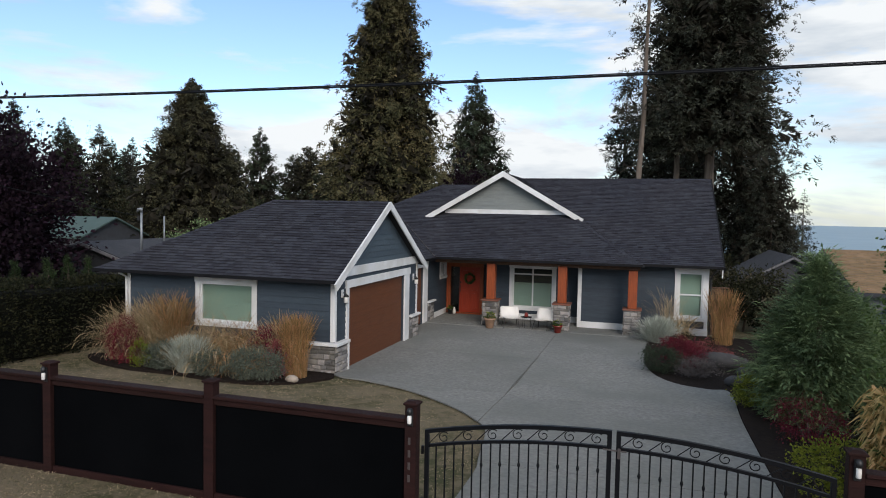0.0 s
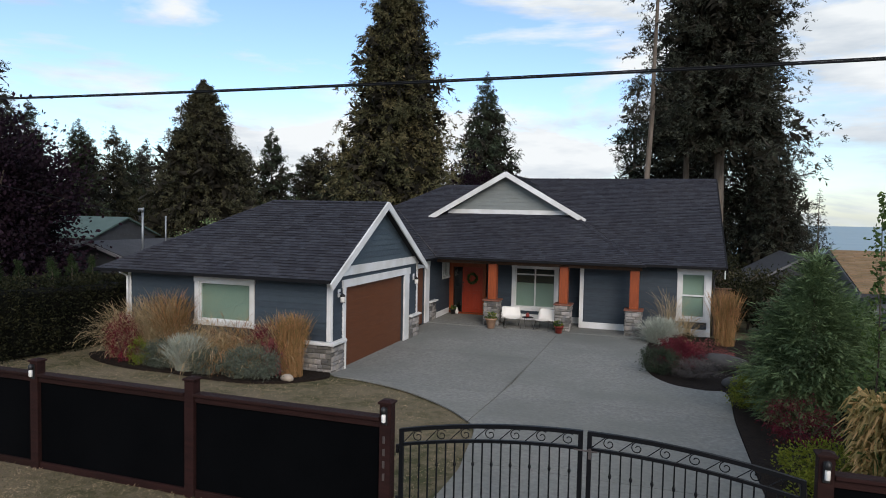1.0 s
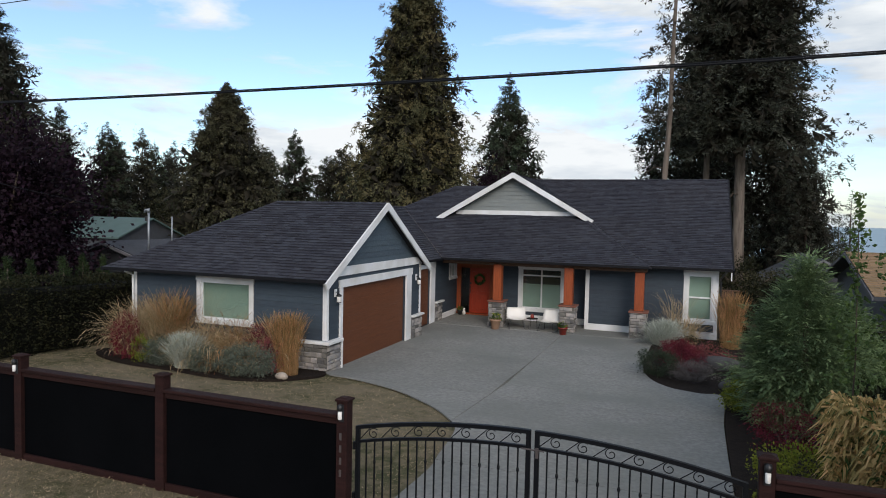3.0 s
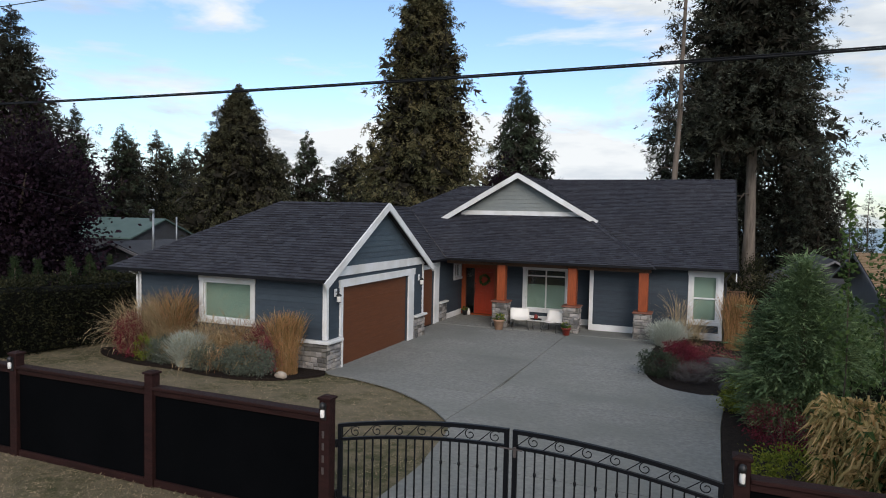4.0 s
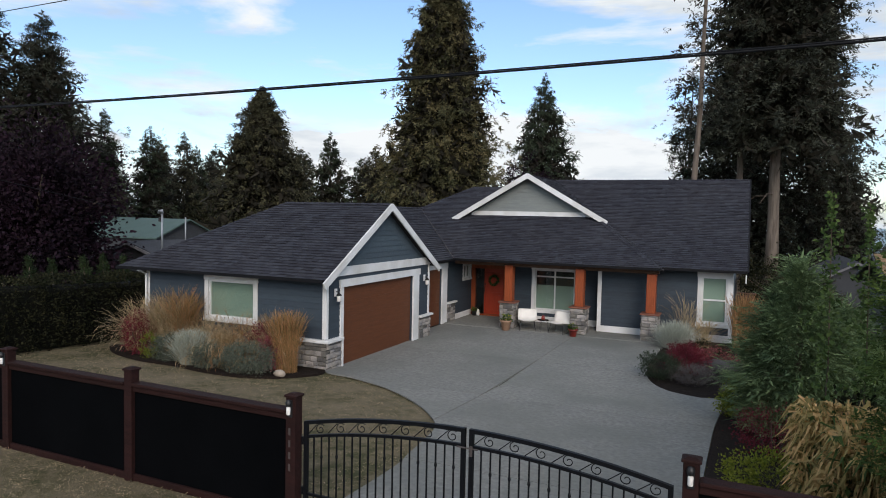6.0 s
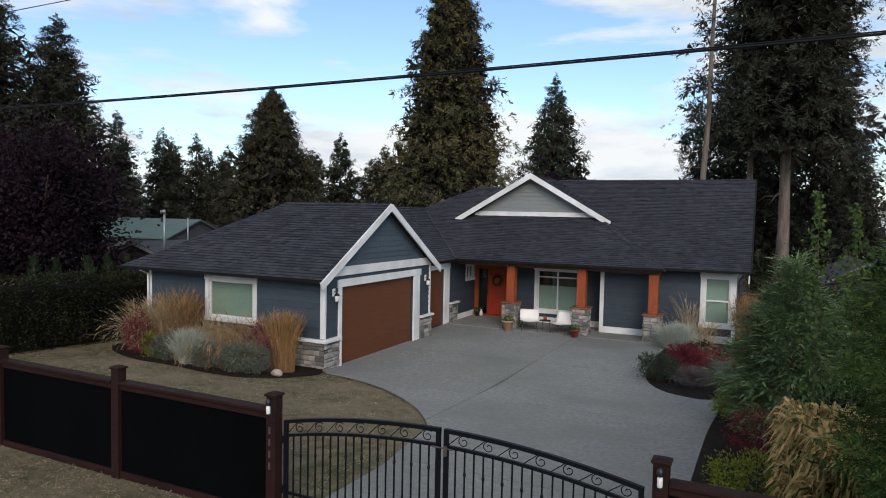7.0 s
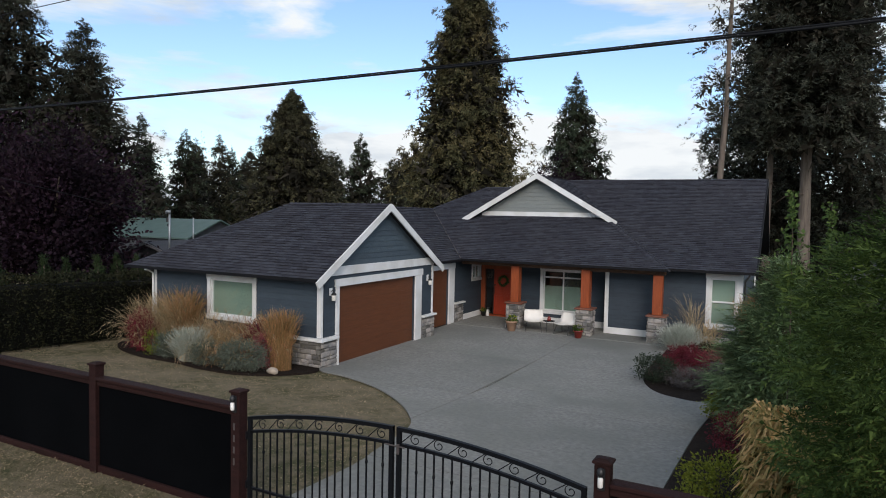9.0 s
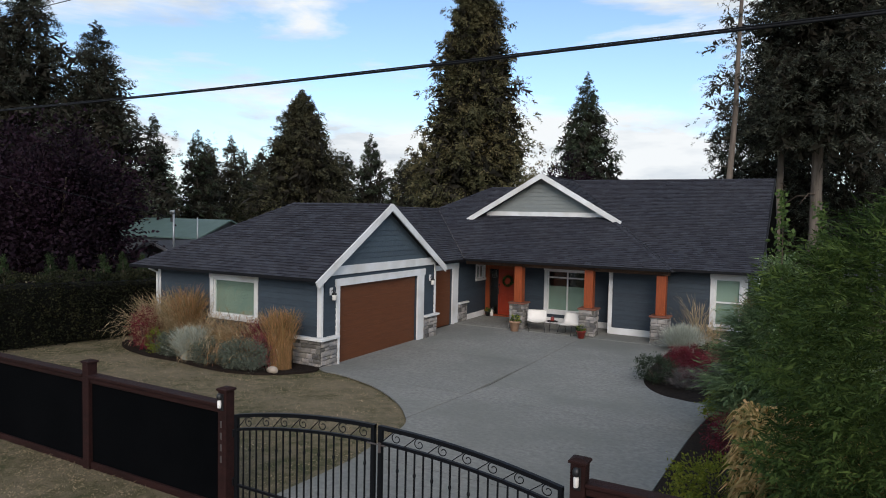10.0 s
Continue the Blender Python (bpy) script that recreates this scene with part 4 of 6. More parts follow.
gate_leaf(-2.53, -0.315, 0)
gate_leaf(-0.265, 1.93, 1)
latch = thing("gate_latch", "grey steel latch joining two gate leaves", "latch", (-0.29, FY - 0.03, 1.84))
part("bolt", Build().tube([(-0.12, 0, 0), (0.14, 0, -0.005)], 0.010, 8), M_NUMBER, latch)
part("keeper", box(0.04, -0.02, -0.09, 0.075, 0.0, 0.03, 0.004), M_NUMBER, latch)


# ---- porch and wall fittings ----
def wall_lantern(x, y, z):
    p = thing("wall_lantern", "black wall lantern with frosted glass beside the garage door", "wall light", (x, y, z), "garage lanterns")
    part("back_plate", box(0.0, -0.07, 0.0, 0.02, 0.07, 0.22, 0.006), M_WHITE, p, "white mounting block")
    part("arm", Build().tube([(0.02, 0, 0.12), (0.09, 0, 0.17), (0.12, 0, 0.10)], 0.012, 6), M_BLACK, p)
    part("hood", Build().lathe([(0.075, 0.0), (0.075, 0.03), (0.05, 0.06), (0.015, 0.08)], 14, (0.12, 0, 0.02)), M_BLACK, p, smooth=True)
    part("glass", Build().lathe([(0.05, -0.15), (0.062, -0.14), (0.066, 0.0), (0.06, 0.015)], 14, (0.12, 0, 0.01)), M_GLOBE, p, "frosted glass cylinder", smooth=True)
    part("foot", Build().lathe([(0.04, -0.165), (0.064, -0.16), (0.064, -0.145)], 14, (0.12, 0, 0.01)), M_BLACK, p)


wall_lantern(-7.972, 16.38, 2.10)
wall_lantern(-7.972, 22.08, 2.08)


def shell_chair(x, y, turn):
    c = thing("lounge_chair", "white moulded shell lounge chair on thin black legs", "chair", (x, y, 0.05), "porch chairs")
    c.rotation_euler = (0, 0, radians(turn))
    c.scale = (1.28, 1.22, 1.0)
    prof = [(-0.30, 0.40), (-0.24, 0.375), (-0.10, 0.355), (0.08, 0.345), (0.19, 0.365), (0.25, 0.45), (0.29, 0.58), (0.33, 0.72), (0.345, 0.77)]
    b = Build()
    rows, nx = [], 9
    for i, (dy, z) in enumerate(prof):
        half = 0.29 if 0 < i < len(prof) - 1 else 0.25
        rows.append([(half * (2 * k / (nx - 1) - 1), dy - 0.05 * abs(2 * k / (nx - 1) - 1) ** 2.5 * (1 if i > 4 else 0), z + 0.055 * abs(2 * k / (nx - 1) - 1) ** 2.5 * (1 if i < 6 else 0.3)) for k in range(nx)])
    top = [p for r in rows for p in r]
    m = len(rows) * nx
    low = [(p[0], p[1] + 0.012, p[2] - 0.018) for p in top]
    f = [(r * nx + k, r * nx + k + 1, (r + 1) * nx + k + 1, (r + 1) * nx + k) for r in range(len(rows) - 1) for k in range(nx - 1)]
    edge = [k for k in range(nx)] + [r * nx + nx - 1 for r in range(1, len(rows))] + [m - 1 - k for k in range(1, nx)] + [r * nx for r in range(len(rows) - 2, 0, -1)]
    f2 = [tuple(m + i for i in reversed(q)) for q in f] + [(edge[i], m + edge[i], m + edge[(i + 1) % len(edge)], edge[(i + 1) % len(edge)]) for i in range(len(edge))]
    b.add(top + low, f + f2)
    part("seat", b, M_CHAIR, c, smooth=True)
    for sx in (-1, 1):
        part("leg_frame", Build().tube([(sx * 0.2, -0.16, 0.35), (sx * 0.24, -0.27, 0.01), (sx * 0.24, 0.24, 0.01), (sx * 0.2, 0.14, 0.35)], 0.009, 6), M_BLACK, c)
    part("cross_bar", Build().tube([(-0.2, 0.0, 0.335), (0.2, 0.0, 0.335)], 0.008, 6), M_BLACK, c)
    return c


shell_chair(-5.08, 25.45, 20)
shell_chair(-3.80, 25.42, -14)
table = thing("side_table", "small round dark metal side table on thin legs", "table", (-4.47, 25.5, 0.05))
part("tabletop", Build().lathe([(0.20, 0.415), (0.225, 0.42), (0.225, 0.435), (0.2, 0.44)], 24), M_IRON, table)
for k in range(3):
    a = k * 2.094 + 0.4
    part("leg", Build().tube([(0.17 * math.cos(a), 0.17 * math.sin(a), 0.42), (0.2 * math.cos(a), 0.2 * math.sin(a), 0.0)], 0.008, 6), M_BLACK, table)
lan = thing("table_lantern", "small red candle lantern on the side table", "lantern", (-4.47, 25.5, 0.49))
part("body", Build().lathe([(0.06, 0), (0.075, 0.02), (0.075, 0.10), (0.05, 0.15), (0.02, 0.17)], 12), M_REDPOT, lan, smooth=True)
part("handle", Build().tube([(-0.05, 0, 0.14), (-0.03, 0, 0.22), (0.03, 0, 0.22), (0.05, 0, 0.14)], 0.005, 5), M_BLACK, lan)


def rot_stack(pitch, az, roll):
    """Rotation matrices for arrays of angles: roll about x, pitch about y, turn about z."""
    cp, sp, ca, sa, cr, sr = np.cos(pitch), np.sin(pitch), np.cos(az), np.sin(az), np.cos(roll), np.sin(roll)
    o, z = np.ones_like(cp), np.zeros_like(cp)
    RX = np.stack([o, z, z, z, cr, -sr, z, sr, cr], -1).reshape(-1, 3, 3)
    RY = np.stack([cp, z, sp, z, o, z, -sp, z, cp], -1).reshape(-1, 3, 3)
    RZ = np.stack([ca, -sa, z, sa, ca, z, z, z, o], -1).reshape(-1, 3, 3)
    return RZ @ RY @ RX


def leaves_at(rng, pos, size, long=1.8, out=None, spread=1.0):
    """Pointed leaf quads of random turn at the places given; out: a direction each leaf leans towards."""
    n = len(pos)
    d = rng.normal(size=(n, 3)) * spread
    if out is not None:
        d = d * 0.7 + out
    d /= np.linalg.norm(d, axis=1)[:, None] + 1e-9
    q = rng.normal(size=(n, 3))
    s = np.cross(d, q)
    s /= np.linalg.norm(s, axis=1)[:, None] + 1e-9
    ln = (size * rng.uniform(0.6, 1.3, n))[:, None]
    w = ln / long
    return np.stack([pos, pos + d * ln * 0.5 + s * w * 0.5, pos + d * ln, pos + d * ln * 0.5 - s * w * 0.5], 1)


def blob_leaves(rng, center, radii, n, size, clumps=40, long=1.8, hollow=0.55, flat_bottom=True, loose=0.13):
    """Leaves gathered in clumps through an uneven round crown."""
    c = rng.normal(size=(clumps, 3))
    c /= np.linalg.norm(c, axis=1)[:, None]
    c *= rng.uniform(hollow, 1.0, (clumps, 1))
    if flat_bottom:
        c[:, 2] = np.where(c[:, 2] < -0.7, -0.7, c[:, 2])
    k = rng.randint(0, clumps, n)
    off = rng.normal(size=(n, 3)) * loose * rng.uniform(0.5, 1.5, clumps)[k][:, None]
    p = c[k] + off
    o = p / (np.linalg.norm(p, axis=1)[:, None] + 1e-6)
    pos = p * np.array(radii) + np.array(center)
    pos[:, 2] = np.maximum(pos[:, 2], center[2] - radii[2] * 0.98)
    return leaves_at(rng, pos, size, long, o)


def spray(rng, pairs, width, sag, ragged=0.25, slim=0.16):
    """A flat fan of narrow leaflets along +x, one long, its tip sagging: (leaflets, 3, 3)."""
    out = []
    for i in range(pairs):
        u = 0.06 + 0.9 * (i + 0.5 * rng.rand()) / pairs
        root = np.array([u, 0.0, -sag * u * u])
        for sg in (-1, 1):
            ln = width * (1.08 - 0.72 * u) * rng.uniform(0.65, 1.15)
            a = rng.uniform(0.55, 1.0)
            d = np.array([math.cos(a), sg * math.sin(a), -sag * u * 1.4 + rng.normal() * ragged])
            d /= np.linalg.norm(d)
            q = np.cross(d, np.array([rng.normal() * 0.35, rng.normal() * 0.35, 1.0]))
            q /= np.linalg.norm(q)
            w = ln * rng.uniform(0.5, 1.1) * slim
            out.append([root - q * w * 0.5, root + d * ln * 0.5 + q * w, root + d * ln])
    out.append([[0.8, -0.05, -sag * 0.64], [0.8, 0.05, -sag * 0.64], [1.12, 0.0, -sag * 1.3]])
    return np.array(out)


def place_sprays(kinds, pos, pitch, az, roll, ln):
    """Sprays set out at places, each turned and scaled: one array of triangles."""
    out = []
    m = len(kinds)
    for k in range(m):
        sel = np.arange(len(pos)) % m == k
        Rm = rot_stack(pitch[sel], az[sel], roll[sel])
        v = np.einsum("bij,bfj->bfi", Rm, kinds[k].reshape(-1, 3)[None] * ln[sel][:, None, None]) + pos[sel][:, None, :]
        out.append(v.reshape(-1, 3, 3))
    return np.concatenate(out)


def conifer(name, label, x, y, height, radius, leafm, seed, z0=1.0, branches=420, shape=0.85, hang=0.6, bark=M_BARK, trunk_r=None,
            lean=0.0, base=None, up=0.25, down=0.35, rand=0.35, group="conifers", limb=True, fat=1.0, tuft=9, fine=0.088):
    """A conifer: tapered trunk, bare limbs, and boughs that bend down and lift at the tip, each hung with sprays."""
    rng = np.random.RandomState(seed)
    bz = ground_z(x, y) if base is None else base
    t = thing(name, label, "tree", (x, y, bz), group)
    r0 = trunk_r or height * 0.013
    hs = np.linspace(0, height * 0.985, 9)
    part("trunk", Build().tube([(lean * h * 0.02 + 0.06 * math.sin(h * 0.5 + seed), 0.05 * math.cos(h * 0.4), h - 0.2) for h in hs], [max(0.02, r0 * (1 - 0.93 * h / height) * (1.25 if h == 0 else 1)) for h in hs], 10), bark, t, smooth=True)
    kinds = [spray(rng, 4, 0.5 * fat, 0.15 + 0.5 * hang, 0.5, 0.33) for _ in range(10)]
    n = int(branches * 0.7)
    u = np.sort(rng.rand(n) ** 1.1)
    z = z0 + (height - z0) * u
    frac = 1 - u
    ln = 0.88 * radius * np.clip(frac, 0.004, 1) ** (shape + 0.12) * (1 - rand * rng.rand(n) ** 1.5) + 0.012 * radius
    azs = rng.rand(n) * 2 * np.pi
    lump = np.array([noise.noise((math.cos(a) * 2.2 + seed, math.sin(a) * 2.2, h * 9.0 / radius)) for a, h in zip(azs, z)])
    ln *= (1 + 0.50 * lump + 0.06 * np.sin(azs * 2 + seed)) * np.where(rng.rand(n) < 0.12, rng.uniform(1.05, 1.28, n), 0.97)
    rise = -down * frac + up * (1 - frac) * 1.6 + rng.normal(size=n) * 0.12
    k = np.repeat(np.arange(n), tuft)
    m = len(k)
    s = rng.rand(m) ** 0.55
    L = ln[k]
    zz = z[k] + L * (rise[k] * s - hang * 0.42 * s ** 2 + hang * 0.20 * s ** 4) + rng.normal(size=m) * 0.045 * L
    sl = np.minimum(radius * fine * rng.uniform(0.7, 1.35, m), 0.6 * L + 0.12) * (0.55 + 0.45 * frac[k])
    fan = rng.choice((-1.0, 1.0), m) * rng.uniform(0.1, 1.15, m) * (1.05 - 0.5 * s)
    side = 0.16 * L * (1.1 - s) * rng.normal(size=m)
    ca, sa = np.cos(azs[k]), np.sin(azs[k])
    pos = np.stack([L * s * ca - side * sa + lean * 0.02 * z[k], L * s * sa + side * ca, zz], 1)
    pitch = hang * rng.uniform(0.1, 1.25, m) - 0.18 - 0.35 * up * u[k] + rng.normal(size=m) * 0.22
    part("crown", quads_mesh("crown", place_sprays(kinds, pos, pitch, azs[k] + fan, rng.normal(size=m) * 0.45, sl)), leafm, t)
    # dry inner twigs along the limbs, dark coarse sprays standing in for crown shade
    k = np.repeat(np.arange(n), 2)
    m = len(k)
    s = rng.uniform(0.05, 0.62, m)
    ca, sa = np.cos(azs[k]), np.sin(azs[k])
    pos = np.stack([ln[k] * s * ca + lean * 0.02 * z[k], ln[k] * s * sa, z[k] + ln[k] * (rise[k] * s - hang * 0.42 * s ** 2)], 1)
    tagged(part("inner_growth", quads_mesh("inner_growth", place_sprays(kinds, pos, rng.normal(size=m) * 0.5 + 0.3, azs[k] + rng.normal(size=m) * 0.8, rng.normal(size=m), np.minimum(0.24 * radius, 0.55 * ln[k]) * rng.uniform(0.7, 1.2, m))), L_INNER, t, "dry inner growth, coloured dark as the crown's inner shade"), kind="stuff")
    if limb:
        for q in range(9):
            i = rng.randint(n)
            h = max(1.0, z0 * rng.uniform(0.55, 1.0)) if q < 4 and z0 > 3 else z[i]
            a, l2 = azs[i], ln[i] * 0.6
            pts = [(lean * 0.02 * h, 0, h), (l2 * 0.5 * math.cos(a), l2 * 0.5 * math.sin(a), h + 0.05), (l2 * math.cos(a), l2 * math.sin(a), h - 0.3 * l2)]
            part("limb", Build().tube(pts, [r0 * 0.16, r0 * 0.09, 0.012], 5), M_BARK, t)
    return t


def feathery_bush(name, label, x, y, profile, leafm, seed, count, length, lift, sag, lumps=0.12, lump_size=2.4, group="garden conifers", width=0.42, pairs=6, roll=0.6, slim=0.16, category="shrub"):
    """A dense evergreen: sprays over an uneven body. profile: (height, radius) from the ground up."""
    rng = np.random.RandomState(seed)
    t = thing(name, label, category, (x, y, ground_z(x, y)), group)
    hs, rs = np.array([p[0] for p in profile]), np.array([p[1] for p in profile])
    top = hs[-1]
    part("trunk", Build().tube([(0, 0, -0.1), (0.05, 0.02, top * 0.5), (0, 0, top * 0.92)], [0.09, 0.06, 0.015], 8), M_BARK, t, smooth=True)
    z = rng.rand(count * 4) * top
    keep = rng.rand(count * 4) < (np.interp(z, hs, rs) + 0.1) / (rs.max() + 0.1)
    z = z[keep][:count]
    n = len(z)
    az = rng.rand(n) * 2 * np.pi
    r = np.interp(z, hs, rs)
    bump = np.array([noise.noise((math.cos(a) * q * lump_size + seed, math.sin(a) * q * lump_size, h * lump_size * 1.3)) for a, q, h in zip(az, r, z)])
    r = r * (1 + lumps * bump * 2.2) * (1 - 0.45 * rng.rand(n) ** 1.8)
    r = np.maximum(r - 0.55 * length, 0.02)
    steep = np.clip(np.gradient(rs, hs), -3, 1)
    tilt = np.arctan(-np.interp(z, hs, steep)) * 0.6
    pos = np.stack([r * np.cos(az), r * np.sin(az), z - 0.25 * length], 1)
    pitch = -lift - np.clip(tilt, 0, 1.1) + rng.normal(size=n) * 0.3
    kinds = [spray(rng, pairs, width, sag, 0.25, slim) for _ in range(7)]
    sl = length * rng.uniform(0.55, 1.3, n)
    part("foliage", quads_mesh("foliage", place_sprays(kinds, pos, pitch, az + rng.normal(size=n) * 0.5, rng.normal(size=n) * roll, sl)), leafm, t)
    return t


def shrub(name, label, x, y, radii, leafm, seed, n=2500, size=0.07, clumps=40, long=1.8, lift=0.0, stems=5, category="shrub", group=""):
    rng = np.random.RandomState(seed)
    bz = ground_z(x, y)
    t = thing(name, label, category, (x, y, bz), group)
    part("leaves", quads_mesh("leaves", blob_leaves(rng, (0, 0, lift + radii[2] * 0.95), radii, n, size, clumps, long)), leafm, t)
    b = Build()
    for k in range(stems):
        a = rng.rand() * 6.28
        b.tube([(0.04 * math.cos(a), 0.04 * math.sin(a), -0.05), (radii[0] * 0.3 * math.cos(a), radii[1] * 0.3 * math.sin(a), lift + radii[2] * 0.6), (radii[0] * 0.7 * math.cos(a), radii[1] * 0.7 * math.sin(a), lift + radii[2] * 1.25)], [0.022, 0.014, 0.005], 5)
    part("stems", b, M_BARK, t)
    return t


def blades(rng, n, height, spread, width, droop, r0=0.15, plume=0.0):
    """Arching grass blades from a tuft: each bends over more and more towards its tip."""
    az = rng.rand(n) * 2 * np.pi
    seg = 7
    s = np.linspace(0, 1, seg + 1)
    ln = height * rng.uniform(0.6, 1.2, n)
    th0 = np.abs(rng.normal(size=n)) * spread * 0.55
    th1 = droop * 2.6 * rng.uniform(0.3, 1.5, n)
    th = th0[:, None] + th1[:, None] * ((s[:-1] + s[1:]) / 2)[None] ** 2.2
    step = (ln / seg)[:, None]
    zero = np.zeros((n, 1))
    horiz = np.concatenate([zero, np.cumsum(np.sin(th) * step, 1)], 1)
    zz = np.concatenate([zero, np.cumsum(np.cos(th) * step, 1)], 1)
    rr = r0 * np.sqrt(rng.rand(n))
    a2 = rng.rand(n) * 2 * np.pi
    px = (rr * np.cos(a2))[:, None] + horiz * np.cos(az)[:, None]
    py = (rr * np.sin(a2))[:, None] + horiz * np.sin(az)[:, None]
    tw = az + np.pi / 2 + rng.normal(size=n) * 0.8
    w = width * rng.uniform(0.5, 1.2, n)[:, None] * (np.where(s > 0.7, 1 + plume * np.sin((s - 0.7) / 0.3 * np.pi), 1 - 0.35 * s) * np.where(s > 0.99, 0.2, 1))[None]
    dx, dy = np.cos(tw)[:, None] * w / 2, np.sin(tw)[:, None] * w / 2
    L = np.stack([px - dx, py - dy, zz], -1)
    R = np.stack([px + dx, py + dy, zz], -1)
    q = np.stack([L[:, :-1], R[:, :-1], R[:, 1:], L[:, 1:]], 2)
    return q.reshape(-1, 4, 3)


def grass(name, label, x, y, height, leafm, seed, n=500, spread=0.3, width=0.012, droop=0.25, r0=0.18, plume=0.0, group="ornamental grasses"):
    rng = np.random.RandomState(seed)
    t = tagged(part(name, quads_mesh(name, blades(rng, n, height, spread, width, droop, r0, plume)), leafm), label, "ornamental grass", group)
    t.location = (x, y, ground_z(x, y) + 0.03)
    return t


# pots
def pot(x, y, mat, r, h, label, flower):
    p = thing("plant_pot", label, "plant pot", (x, y, 0.04 if y < 25.17 else 0.05), "porch pots")
    part("vessel", Build().lathe([(r * 0.62, 0), (r * 0.68, 0.01), (r * 0.95, h * 0.8), (r * 1.08, h * 0.82), (r * 1.1, h), (r * 0.95, h), (r * 0.9, h * 0.86)], 20), mat, p, smooth=True)
    rng = np.random.RandomState(int(abs(x) * 10))
    part("foliage", quads_mesh("foliage", blob_leaves(rng, (0, 0, h + r * 0.35), (r * 1.05, r * 1.05, r * 0.7), 260, 0.07, 16)), L_VINE, p, "green potted foliage")
    tagged(part("flowers", quads_mesh("flowers", blob_leaves(rng, (0, 0, h + r * 0.55), (r * 0.95, r * 0.95, r * 0.55), 70, 0.045, 12, 1.1)), flower, p, "small yellow flowers"), kind="stuff")


pot(-5.80, 24.95, M_TERRA, 0.21, 0.40, "tan terracotta pot of small flowers beside a stone pier", L_YELLOW)
pot(-3.17, 24.98, M_REDPOT, 0.17, 0.28, "red glazed pot of leafy plants beside a stone pier", L_YELLOW)
pot(-8.25, 27.75, M_BLACK, 0.12, 0.22, "small dark pot of flowers by the front door", L_YELLOW)
figure = thing("door_ornament", "small white jug by the front door", "ornament", (-8.1, 27.85, 0.05))
part("body", Build().lathe([(0.05, 0), (0.08, 0.06), (0.07, 0.16), (0.04, 0.24), (0.05, 0.28)], 14), M_CHAIR, figure, smooth=True)
wreath = thing("door_wreath", "green leaf wreath hung on the front door", "wreath", (-7.5, 28.2, 1.62))
wr = np.random.RandomState(3)
wa = wr.rand(420) * 6.283
part("leaves", quads_mesh("leaves", leaves_at(wr, np.stack([0.2 * np.cos(wa), wr.normal(size=420) * 0.02 - 0.02, 0.2 * np.sin(wa)], 1), 0.085)), L_VINE, wreath)
part("ring", Build().tube([(0.2 * math.cos(a), 0, 0.2 * math.sin(a)) for a in np.linspace(0, 6.283, 20)], 0.02, 6), M_BARK, wreath)

# ---- overhead cable, service mast ----
cable = Build()
xs = np.linspace(-30, 30, 61)
cable.tube([(x, 6.585 - 0.0395 * x, 5.805 - 0.00487 * x + 0.00099 * x * x) for x in xs], 0.0105, 8)
cab = tagged(part("power_cable", cable, M_CABLE, smooth=True), "thick black twisted power cable strung along the road", "cable")
part("messenger_wire", Build().tube([(x, 6.585 - 0.0395 * x, 5.805 - 0.00487 * x + 0.00099 * x * x + 0.017) for x in xs], 0.006, 6), M_CABLE, cab)
tagged(part("telephone_wire", Build().tube([(x, 6.75 - 0.04 * x, 7.25 - 0.012 * x + 0.0001 * x * x) for x in xs], 0.006, 6), M_CABLE), "thin black telephone wire high over the road", "cable")
mast = thing("service_mast", "grey metal electrical service mast rising through the roof", "mast", (-14.9, 16.6, 2.9))
part("pipe", Build().tube([(0, 0, 0), (0, 0, 1.45)], 0.035, 10), M_GALV, mast, smooth=True)
part("weatherhead", Build().tube([(0, 0, 1.43), (0.02, -0.03, 1.52), (-0.06, -0.06, 1.50), (-0.10, -0.06, 1.42)], [0.05, 0.06, 0.05, 0.03], 10), M_GALV, mast, smooth=True)
part("insulator", box(-0.12, -0.05, 1.15, -0.04, 0.03, 1.3, 0.01), M_BLACK, mast)
service = Build().tube([(-15.0 - 30 * s, 16.55 - 12 * s, 4.2 + 8.0 * s - 1.5 * s * (1 - s)) for s in np.linspace(0, 1, 15)], 0.009, 6)
tagged(part("service_wire", service, M_CABLE), "thin black service wire running to the mast", "cable")
vent = thing("roof_vent_pipe", "grey plumbing vent pipe with a dark boot on the roof", "vent pipe", (-14.9, 17.6, 3.0))
part("pipe", Build().tube([(0, 0, -0.05), (0, 0, 1.2)], 0.025, 8), M_GALV, vent, smooth=True)
part("boot", Build().lathe([(0.10, 0.0), (0.09, 0.04), (0.03, 0.1)], 10), M_BLACK, vent)


# ---- planting by the garage ----
for i, (x, y, h, n, sp, dr) in enumerate(((-14.3, 15.1, 1.5, 420, 0.75, 0.66), (-13.9, 15.35, 1.65, 420, 0.7, 0.58), (-13.35, 15.4, 1.85, 380, 0.55, 0.5))):
    grass("feather_grass", "arching straw-coloured ornamental grass", x, y, h, L_STRAW, 11 + i, int(n * 1.5), sp, 0.0045, dr, 0.3, 2.6)
grass("feather_grass", "tall rust and straw ornamental grass", -12.7, 15.45, 1.9, L_RUST, 14, 800, 0.36, 0.0045, 0.36, 0.28, 2.2)
grass("feather_grass", "tall rust and straw ornamental grass", -12.95, 15.3, 1.75, L_STRAW, 20, 300, 0.55, 0.0045, 0.5, 0.28, 2.4)
